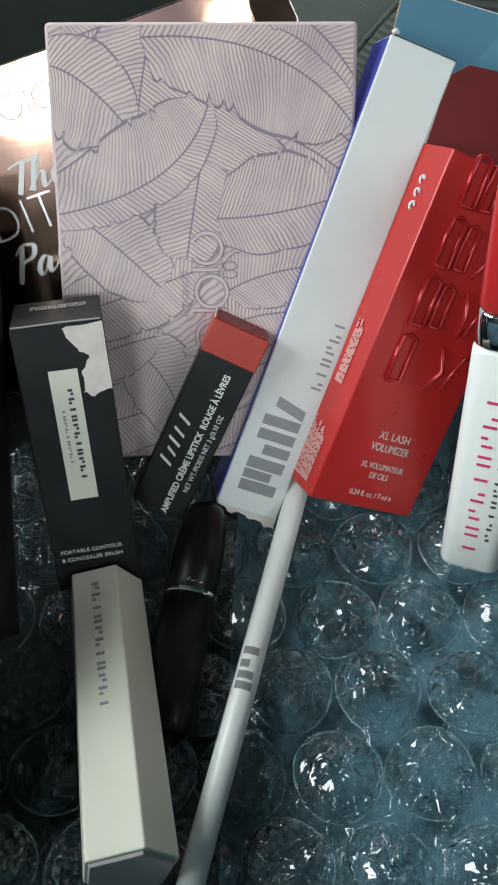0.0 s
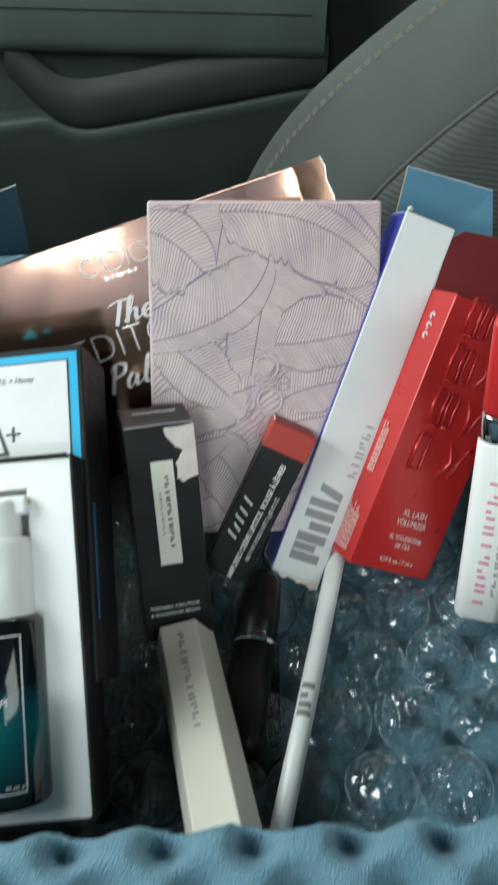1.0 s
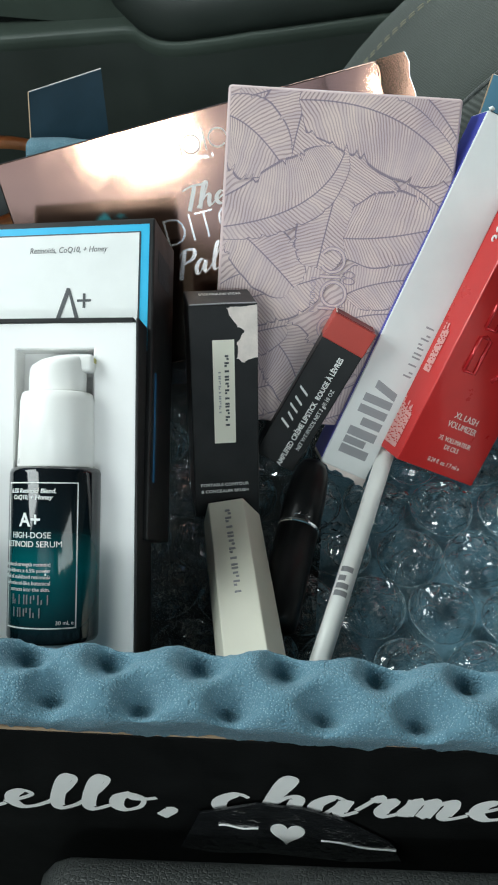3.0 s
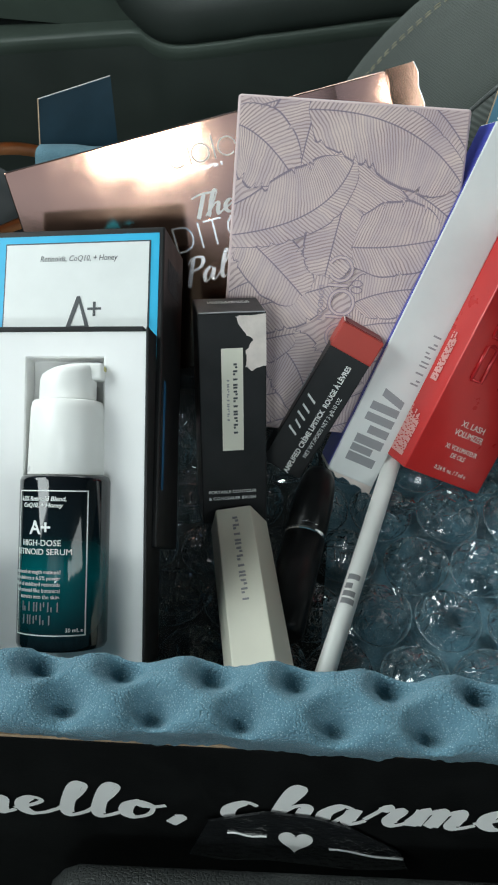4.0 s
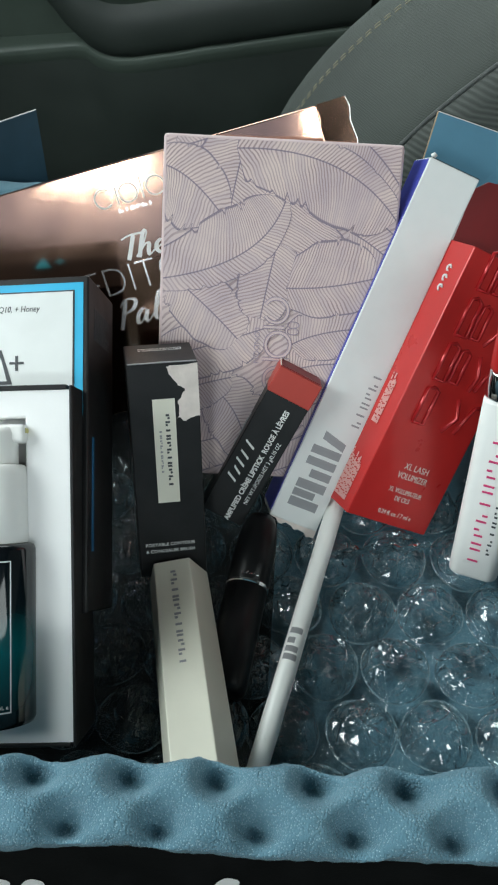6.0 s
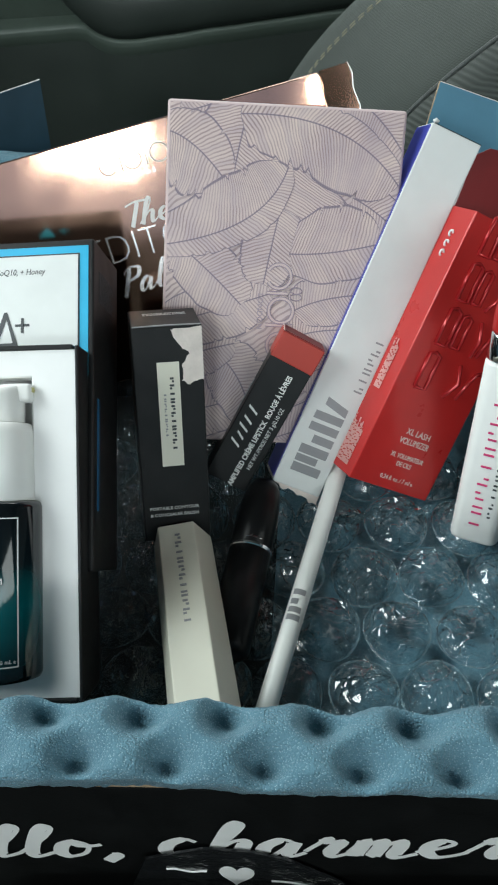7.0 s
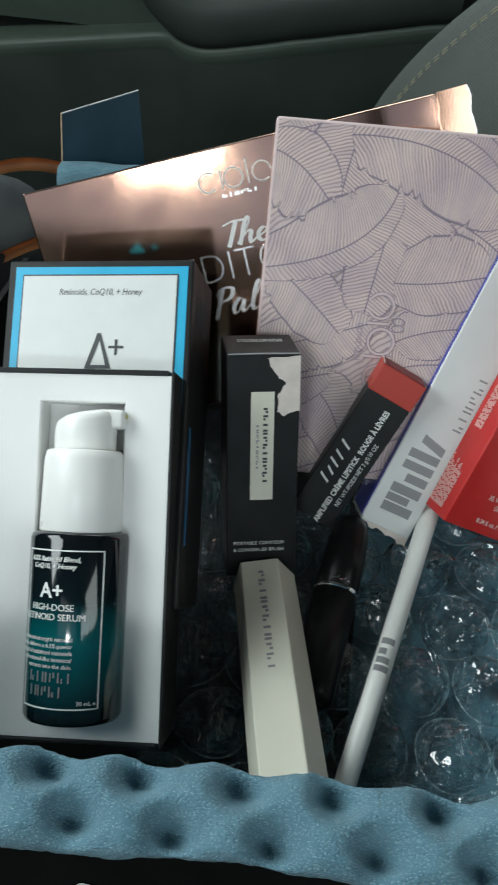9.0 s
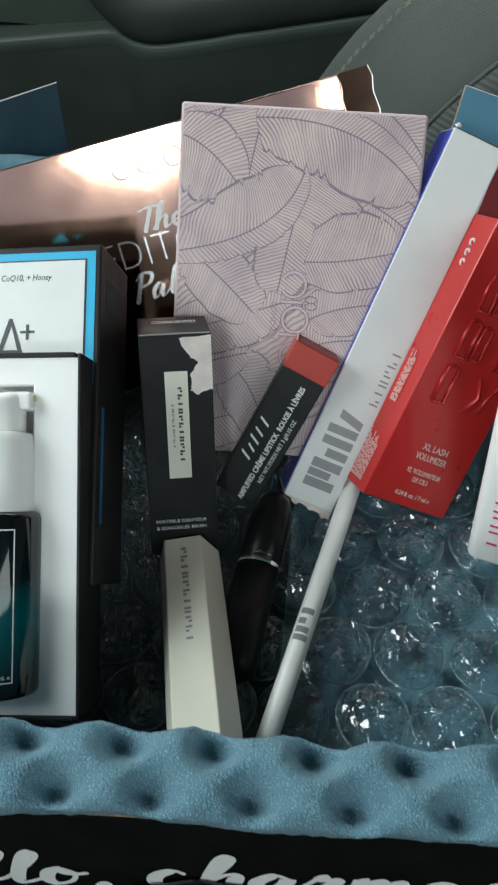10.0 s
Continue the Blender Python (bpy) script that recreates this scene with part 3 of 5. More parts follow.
# ---- the mailer box ----
SLOPE = 0.14  # the box stands higher towards the backrest


def bz(x, up=0.0):
    return 2.29 + SLOPE * x + up


def mailer_box():
    o = D(-2.02, 0.46, bz(-2.02))
    m = Matrix.Translation(o) @ Euler((0, -math.atan(SLOPE), 0)).to_matrix().to_4x4()
    root = thing("mailer_box", m, "open black cardboard mailer box with white script lettering", "box")
    W, L, H, T = 0.352, 0.335, 0.118, 0.0035
    part("front_wall", block(0, 0, 0, W, T, H, 0.0006), BLACK_BOX, root)
    part("rear_wall", block(0, L - T, 0, W, L, H - 0.005, 0.0006), BLACK_BOX, root)
    # the rise above H is unseen, added to shade the tray's lower left
    near = poly([(T, 0), (L - T, 0), (L - T, H), (0.175, H), (0.160, H + 0.050), (0.125, H + 0.085), (T, H + 0.085)], 0, T)
    near.transform(Matrix(((0, 0, 1, 0), (1, 0, 0, 0), (0, 1, 0, 0), (0, 0, 0, 1))))
    part("side_wall", near, BLACK_BOX, root)
    part("side_wall", block(W - T, T, 0, W, L - T, H, 0.0006), BLACK_BOX, root)
    part("base", block(T, T, 0, W - T, L - T, T), BLACK_BOX, root)
    edge = block(0.001, 0.0005, H - 0.0004, W - 0.001, T - 0.0002, H + 0.0009, 0.0003)
    part("board_edge", edge, KRAFT, root, "raw kraft cut edge")
    # script on the front
    for words, x, z in (("hello,", 0.0845, H - 0.0475), ("charmer", 0.1720, H - 0.0420)):
        script(root, words, pose(x, -0.0004, z, 90, 0, 0) @ pose(0, 0, 0, 0, 0, 2.5), 0.0158, 0.0106, 0.0050, PALE_PRINT)
    # torn tape on the front with its heart
    rng = random.Random(4)
    outline = [(0.0, 0.004), (0.010, 0.021), (0.030, 0.0265), (0.046, 0.0255), (0.058, 0.022), (0.076, 0.011), (0.0785, 0.0035), (0.060, 0.0015), (0.030, 0.0035), (0.012, 0.002)]
    tape = poly([(x + rng.uniform(-1, 1) * 4e-4, y) for x, y in outline], 0, 0.0008)
    tape.transform(pose(0.1600, -0.0014, H - 0.0720, 90, 0, 0) @ Matrix.Diagonal((0.95, 1.45, 1, 1)))
    part("torn_tape", tape, TAPE, root, "glossy black torn tape strip")
    heart = []
    for i in range(40):
        a = 2 * math.pi * i / 40
        heart.append((16 * math.sin(a) ** 3 * 0.00031, (13 * math.cos(a) - 5 * math.cos(2 * a) - 2 * math.cos(3 * a) - math.cos(4 * a)) * 0.00026))
    bm = poly(heart, 0, 0.0003)
    bm.transform(pose(0.1975, -0.0021, H - 0.0515, 90, 0, 0) @ pose(0, 0, 0, 0, 0, -6) @ Matrix.Diagonal((1.15, 1.85, 1, 1)))
    part("heart", bm, PALE_PRINT, root, "small white printed heart")
    for x0, x1, za, zb in ((0.1750, 0.1880, H - 0.0485, H - 0.0500), (0.2085, 0.2330, H - 0.0555, H - 0.0600)):
        part("tape_line", tube([(x0 + (x1 - x0) * i / 8, -0.0021, za + (zb - za) * i / 8 + 0.0006 * math.sin(i)) for i in range(9)], 0.0005, 6), PALE_PRINT, root)
    return root


mailer_box()


def rear_flap(name, corners, material, label):
    """An upright board flap: four corners, given its thickness."""
    pts = [D(*c) for c in corners]
    mid = sum(pts, Vector()) / 4
    nrm = (pts[1] - pts[0]).cross(pts[3] - pts[0]).normalized() * 0.0012
    root = thing(name, Matrix.Translation(mid), label, "box flap")
    bm = bmesh.new()
    a = [bm.verts.new(p - mid + nrm) for p in pts]
    b = [bm.verts.new(p - mid - nrm) for p in pts]
    bm.faces.new(a)
    bm.faces.new(b[::-1])
    for i in range(4):
        j = (i + 1) % 4
        bm.faces.new((a[i], b[i], b[j], a[j]))
    part("board", bm, material, root)
    for i, thick, stuff in ((2, 0.0003, PEARL), (3, 0.0007, KRAFT)):
        a, b = pts[i] - mid, pts[(i + 1) % 4] - mid
        part("cut_edge", tube([a, (a + b) / 2, b], thick, 6), stuff, root, "pale cut edge")
    return root


rear_flap("box_flap", [(-1.88, 3.62, 3.3), (-1.42, 3.78, 3.3), (-1.485, 3.80, 4.205), (-1.845, 3.66, 4.10)], NAVY_BOARD, "raised navy cardboard flap at the box's rear")
rear_flap("box_flap", [(0.46, 3.85, 3.4), (1.16, 3.75, 3.4), (1.05, 3.92, 4.19), (0.585, 3.95, 4.30)], BLUE_BOARD, "raised blue cardboard flap at the box's rear")


def foam_strip():
    """Egg-crate foam folded over the front wall; its pits stand in staggered rows."""
    prof = [(0.47, 3.43), (0.43, 3.50), (0.38, 3.60), (0.335, 3.68), (0.325, 3.73), (0.345, 3.765), (0.40, 3.775), (0.48, 3.77), (0.54, 3.75), (0.575, 3.70), (0.60, 3.6), (0.62, 3.4), (0.64, 3.1), (0.65, 2.7)]
    lens = [0.0]
    for a, b in zip(prof, prof[1:]):
        lens.append(lens[-1] + math.dist(a, b))
    ys, zs = [p[0] for p in prof], [p[1] for p in prof]
    x0, x1, total = -1.98, 1.42, lens[-1]

    def place(u, v):
        x, s = x0 + (x1 - x0) * u, total * v
        y, z = float(np.interp(s, lens, ys)), float(np.interp(s, lens, zs))
        y2, z2 = float(np.interp(s + 0.02, lens, ys)), float(np.interp(s + 0.02, lens, zs))
        t = Vector((y2 - y, z2 - z)).normalized() if (y2 - y or z2 - z) else Vector((0, -1))
        out = Vector((-t.y, t.x))
        if out.x > 0 and s < 0.3:
            out = -out
        pit = 0.0
        for row, y_row in enumerate((0.385, 0.505)):
            pitch = 0.2495
            xx = (x + 0.638 - (0.0275, 0.045)[row] + 0.5 * pitch * (row % 2) + 0.02 * noise.noise(Vector((round(x * 4), row * 7.7, 1)))) / pitch
            dx = (xx - round(xx)) * pitch
            pit = max(pit, math.exp(-(((dx / 0.064) ** 2 + ((y - y_row) / 0.054) ** 2) ** 1.25)))
        pit *= max(0.0, min(1.0, (z - 3.69) / 0.05))
        rough = noise.noise(Vector((x * 9, s * 9, 3))) * 0.009 + noise.noise(Vector((x * 40, s * 40, 7))) * 0.004
        low = 0.022 * noise.noise(Vector((x * 2.2, s * 2, 1)))
        if s < 0.06:
            rough *= 1.8
        crest = 0.012 * math.cos(2 * math.pi * ((x + 0.468) / 0.2495 + 0.28)) * max(0.0, min(1.0, (y - 0.45) / 0.1))
        h = low + rough + crest
        return D(x, y + out.x * h + 0.02 * pit, z + out.y * h + 0.10 * (x + 0.35) + 0.035 * max(0.0, x + 0.1) * max(0.0, 1 - s / 0.25) - 0.102 * pit)

    bm = sheet(420, 110, place)
    ob = part("foam_strip", bm, FOAM, None, smooth=True)
    return tagged(ob, "pale blue egg-crate foam strip over the box front", "foam")


foam_strip()


def rear_foam():
    def place(u, v):
        a = 2 * math.pi * v
        x = -1.84 + 3.09 * u
        r = lambda q: math.copysign(abs(q) ** 0.6, q)
        k = 1 + 0.05 * noise.noise(Vector((x * 6, a, 2)))
        top = 3.895 + 0.05 * (x + 1.7) if x < 0 else 3.94
        return D(x, 3.56 + 0.10 * r(math.cos(a)) * k, top - 0.33 + 0.33 * r(math.sin(a)) * k)

    return tagged(part("foam_strip", sheet(120, 36, place), FOAM, None, smooth=True), "pale blue foam lining along the box rear", "foam")


rear_foam()


def wrap_height(x, y):
    return 2.62 + 0.185 * (y - 0.9) + 0.05 * (x - 0.3) + (0.25 * max(0, y - 2.4) if y > 2.4 else 0)


def floor_foam():
    def place(u, v):
        x, y = -0.06 + 1.48 * u, 0.95 + 2.73 * v
        egg = math.sin(x * 2 * math.pi / 0.34) * math.sin(y * 2 * math.pi / 0.34)
        edge = min(0.7 * (x + 0.06), 0.32 * (y - 0.95)) + 0.07 * noise.noise(Vector((x * 3, y * 3, 2)))
        fall = (1 - max(0.0, min(1.0, edge / 0.24))) ** 2
        top = max(wrap_height(x, y) - 0.25, bz(x) + 0.17) + 0.07 * egg + 0.02 * noise.noise(Vector((x * 5, y * 5, 9)))
        return D(x, y, top * (1 - fall) + (bz(x) + 0.045) * fall)

    return tagged(part("foam_lining", sheet(180, 160, place), FOAM, None, smooth=True), "blue egg-crate foam lining the box", "foam")


floor_foam()


def bubble_wrap():
    """Clear sheet with large domed bubbles in staggered rows, each creased in its own way."""
    mid = D(0.4, 1.6, wrap_height(0.4, 1.6))
    root = thing("bubble_wrap", Matrix.Translation(mid), "clear creased bubble wrap with large air bubbles", "bubble wrap")

    def place(u, v):
        x, y = -1.1 + 2.5 * u, 0.70 + 2.2 * v
        dent = noise.noise(Vector((x * 5, y * 5, 5)))
        fold = max(0.0, 0.10 - abs(noise.noise(Vector((x * 9 + 5, y * 7, 3))))) / 0.10
        return D(x, y, wrap_height(x, y) - 0.10 + 0.026 * dent + 0.032 * fold) - mid

    part("film_sheet", sheet(190, 170, place), BACKING, root, smooth=True).visible_shadow = False
    pitch, rad, domes = 0.320, 0.0152, []
    for n in range(5):
        def crumple(x, y):
            """How crumpled the film is here: patches, most of them near the rim."""
            c = Vector((x * 1.5, y * 1.5, n * 4.7))
            return max(0.0, min(1.0, (noise.noise(c) + 0.6 * (x * x + y * y) - 0.04) * 3.0))

        own = random.Random(40 + n)

        def dome(u, v):
            a, r = 2 * math.pi * u, v
            x, y = math.cos(a) * r, math.sin(a) * r
            c = Vector((x, y, n * 4.7))
            swell = 1 + 0.28 * noise.noise(c * 1.3)
            pinch = max(0.0, 0.13 - abs(noise.noise(c * 1.9 + Vector((3, 1, 0))))) / 0.13
            z = 0.0098 * max(0.0, 1 - r ** 2.4) ** 0.7 * swell - 0.0024 * pinch * (1 - r * r)
            if 0.05 < r < 0.97 and 0.0 < u < 1.0:
                z += 0.0021 * crumple(x, y) * own.uniform(-1, 1)
            wob = 1 + 0.03 * math.sin(3 * a + n)
            return (rad * wob * x, rad * wob * y, z)

        bm = sheet(26, 7, dome)
        bmesh.ops.remove_doubles(bm, verts=bm.verts, dist=1e-6)
        bmesh.ops.triangulate(bm, faces=bm.faces)
        bmesh.ops.recalc_face_normals(bm, faces=bm.faces)
        for f in bm.faces:
            c = f.calc_center_median() / rad
            f.smooth = crumple(c.x, c.y) < 0.12
        # weld round the bubble, and a few pinched folds in its film
        pieces = [(1, tube([(rad * (1 + 0.03 * math.sin(3 * a + n)) * math.cos(a), rad * (1 + 0.03 * math.sin(3 * a + n)) * math.sin(a), 0.0003) for a in [2 * math.pi * i / 48 for i in range(49)]], 0.00042, 6))]
        for _i in range(6):
            a, r = own.uniform(0, 6.28), own.uniform(0.25, 0.85)
            turn, long = own.uniform(0, 6.28), own.uniform(0.25, 0.85)
            way = []
            for q in range(7):
                t = q / 6 - 0.5
                px = r * math.cos(a) + long * t * math.cos(turn + 0.7 * t)
                py = r * math.sin(a) + long * t * math.sin(turn + 0.7 * t)
                d = min(0.96, math.hypot(px, py))
                way.append((rad * px, rad * py, 0.0098 * (1 - d ** 2.4) ** 0.7 * (1 + 0.28 * noise.noise(Vector((px, py, n * 4.7)) * 1.3)) - 0.0001))
            pieces.append((2, tube(way, own.uniform(0.00012, 0.00034), 5)))
        # small flat folds in the film, each at its own tilt
        folds = []
        for _i in range(12):
            a, r = own.uniform(0, 6.28), own.uniform(0.1, 0.9) ** 0.7
            px, py = r * math.cos(a), r * math.sin(a)
            high = 0.0098 * (1 - min(0.96, r) ** 2.4) ** 0.7
            lean = Euler((own.gauss(0, 0.45) - 0.5 * py, own.gauss(0, 0.45) + 0.5 * px, own.uniform(0, 6.28))).to_matrix().to_4x4()
            long, broad = own.uniform(0.0014, 0.0042), own.uniform(0.00025, 0.0008)
            leafy = bmesh.new()
            q = [leafy.verts.new(p) for p in ((-long, 0, 0), (-0.2 * long, -broad, 0.0001), (long, 0.1 * broad, 0), (0.1 * long, broad, 0.0001))]
            leafy.faces.new((q[0], q[1], q[3]))
            leafy.faces.new((q[1], q[2], q[3]))
            leafy.transform(Matrix.Translation((rad * px, rad * py, high + 0.0003)) @ lean)
            folds.append(leafy)
        pieces.append((2, join(*folds)))
        bits = []
        for slot, more in pieces:
            for f in more.faces:
                f.smooth = True
            bit = bpy.data.meshes.new("weld" if slot == 1 else "crease")
            more.to_mesh(bit)
            more.free()
            bit.materials.append(SEAM if slot == 1 else CREASE)
            bits.append(bit)
        mesh = bpy.data.meshes.new("bubble")
        bm.to_mesh(mesh)
        bm.free()
        mesh.materials.append(FILM)
        domes.append((mesh, bits))
    rng = random.Random(12)
    for row in range(8):
        for col in range(8):
            x = -0.95 + pitch * (col + 0.5 * (row % 2)) + rng.uniform(-0.012, 0.012)
            y = 0.80 + pitch * 0.88 * row + rng.uniform(-0.012, 0.012)
            if x > 1.32 or y > 2.75:
                continue
            mesh, bits = rng.choice(domes)
            ob = new("bubble", mesh)
            ob.parent = root
            ob.visible_shadow = False
            ob.matrix_local = Matrix.Translation(D(x, y, wrap_height(x, y) - 0.095) - mid) @ pose(0, 0, 0, 10.5 + rng.uniform(-4, 4), rng.uniform(-5, 5), 0) @ pose(0, 0, 0, 0, 0, rng.uniform(0, 360))
            for bit in bits:
                sub = new(bit.name.split(".")[0], bit)
                sub.parent = ob
                sub.visible_shadow = False
    return root


bubble_wrap()


# ---- cosmetics ----
def leaf_palette():
    m = placed((-0.721, 3.08, 4.432), (0.999, 0.046, 0.006), (0.027, -0.465, -0.885))
    root = thing("makeup_palette", m, "blush pink makeup palette printed with lilac palm leaves", "makeup palette")
    W, L, T = 0.1054, 0.153, 0.0148
    part("case", block(0, -L, -T, W, 0, 0, 0.0016, 3), PINK_EDGE, root, smooth=False)
    i0 = 0.0013
    whole = bmesh.new()
    uv = whole.loops.layers.uv.new("UVMap")
    edge = whole.verts.layers.float.new("edge")
    laid = []

    def leaf(base, mid, tip, upper, lower, blunt=0.45):
        """One banana leaf (mm): its midrib bends from base by mid to tip; the blade is wider on one side and split in places."""
        n = len(laid)
        laid.append(n)
        a, m, b = Vector(base), Vector(mid), Vector(tip)
        c = 2 * m - (a + b) / 2
        length, n_u, n_v = (b - a).length, 56, 12
        grid = []
        for i in range(n_u + 1):
            u = i / n_u
            p0 = a * (1 - u) ** 2 + c * 2 * u * (1 - u) + b * u * u
            way = ((c - a) * (1 - u) + (b - c) * u).normalized()
            side = Vector((-way.y, way.x))
            row = []
            for j in range(-n_v, n_v + 1):
                v = j / n_v
                flank = 1 if j > 0 else 0
                tear = 1 + 0.10 * noise.noise(Vector((u * 5, n * 3.3 + flank, 4)))
                split = abs(noise.noise(Vector((u * 7, n * 5.1 + 2 * flank, 7))))
                if split < 0.05:
                    tear *= 0.80 + 4.0 * split
                half = (upper if j > 0 else lower) * (math.sin(math.pi * min(1, 0.10 + 0.90 * u)) ** blunt) * tear
                p = p0 + side * half * v + way * abs(v) * half * 0.22
                vert = whole.verts.new((p.x / 1000, p.y / 1000, 0.00008 + n * 0.00002))
                vert[edge] = max(abs(v), abs(2 * u - 1) ** 10)
                row.append((vert, u * length, v * half))
            grid.append(row)
        for i in range(n_u):
            for j in range(2 * n_v):
                four = (grid[i][j], grid[i + 1][j], grid[i + 1][j + 1], grid[i][j + 1])
                f = whole.faces.new([q[0] for q in four])
                for loop, q in zip(f.loops, four):
                    loop[uv].uv = (q[1], q[2])

    # the lower half, mostly under other things, then upwards and forwards
    leaf((-6, -140), (25, -136), (52, -122), 14, 14)
    leaf((56, -150), (84, -140), (112, -132), 14, 15)
    leaf((20, -108), (36, -122), (44, -146), 15, 15)
    leaf((112, -104), (84, -112), (60, -124), 14, 15)
    leaf((-4, -120), (14, -112), (34, -106), 13, 12)
    leaf((46, -2), (64, 3), (86, 5), 8, 12)
    leaf((42, 6), (24, 0), (6, -6), 12, 10)
    leaf((80, 5), (96, -7), (110, -26), 12, 12)
    leaf((84, -38), (98, -46), (112, -58), 10, 14)
    leaf((37, 3), (33, -14), (30, -32), 18, 19, 0.3)
    leaf((52, -22), (50, -38), (50, -56), 33, 8, 0.3)
    leaf((-2, -13), (12, -19), (27, -34), 14, 21)
    leaf((-4, -100), (22, -92), (50, -82), 12, 15)
    leaf((58, -104), (76, -98), (104, -98), 12, 12)
    leaf((60, -90), (78, -83), (104, -80), 13, 13)
    leaf((6, -62), (20, -73), (36, -88), 14, 15, 0.3)
    leaf((52, -44), (49, -60), (46, -78), 13, 14, 0.3)
    leaf((57, -64), (76, -62.5), (98, -57.5), 21, 14, 0.35)
    leaf((-3, -63), (36, -50), (54.5, -26), 21, 9)
    leaf((32, -5), (74, -10), (104, -32), 9, 23, 0.35)
    for co, no in (((i0, 0, 0), (-1, 0, 0)), ((W - i0, 0, 0), (1, 0, 0)), ((0, -i0, 0), (0, 1, 0)), ((0, -L + i0, 0), (0, -1, 0))):
        bmesh.ops.bisect_plane(whole, geom=whole.verts[:] + whole.edges[:] + whole.faces[:], plane_co=co, plane_no=no, clear_outer=True)
    part("leaf_print", whole, LEAF, root, "lilac and pink line-drawn palm leaves")
    ground = bmesh.new()
    gl = ground.loops.layers.uv.new("UVMap")
    q = [ground.verts.new(p) for p in ((i0, -L + i0, 4e-5), (W - i0, -L + i0, 4e-5), (W - i0, -i0, 4e-5), (i0, -i0, 4e-5))]
    f = ground.faces.new(q)
    for loop, (u, v) in zip(f.loops, ((0, 0), (60, 90), (0, 150), (-60, 60))):
        loop[gl].uv = (u, v)
    part("ground_print", ground, GROUND, root)
    # raised emblem: pale rings and bars with thin lilac outlines, set sideways
    def arc(cx, cy, r, a0, a1, z):
        return [(cx + r * math.cos(radians(a0 + (a1 - a0) * i / 40)), cy + r * math.sin(radians(a0 + (a1 - a0) * i / 40)), z) for i in range(41)]

    def raised_ring(cx, cy, r, a0=0, a1=360):
        inner, outer = arc(cx, cy, r - 0.0007, a0, a1, 0.00062), arc(cx, cy, r + 0.0007, a0, a1, 0.00062)
        part("emblem_ring", sheet(40, 1, lambda u, v: (inner, outer)[round(v)][round(u * 40)]), PINK_EDGE, root)
        for r2 in (r - 0.0007, r + 0.0007):
            part("emblem_outline", tube(arc(cx, cy, r2, a0, a1, 0.0006), 0.00022, 5), LILAC, root)

    def raised_bar(x0, y0, x1, y1):
        part("emblem_bar", block(x0, y0, 0.0004, x1, y1, 0.00064), PINK_EDGE, root)
        for y in (y0, y1):
            part("emblem_outline", tube([(x0, y, 0.0006), ((x0 + x1) / 2, y, 0.0006), (x1, y, 0.0006)], 0.0002, 5), LILAC, root)

    raised_ring(0.0530, -0.0743, 0.0054, -150, 150)
    raised_bar(0.0478, -0.0826, 0.0572, -0.0812)
    raised_ring(0.0546, -0.0898, 0.0056)
    raised_bar(0.0478, -0.0972, 0.0602, -0.0958)
    raised_ring(0.0546, -0.1060, 0.0056, -60, 240)
    for s in (1, -1):
        loop = [(0.0612 + 0.0026 * math.sin(t) * s, -0.0820 + s * 0.0030 * (1 - math.cos(t)) / 2, 0.0006) for t in [k * math.pi / 6 for k in range(13)]]
        part("bow_mark", tube(loop, 0.00025, 5), LILAC, root)
    lettering(root, "LONDON", 0.0438, -0.0822, 0.0036, LILAC, -90, z=0.0005, fit=0.0162)
    return root


leaf_palette()


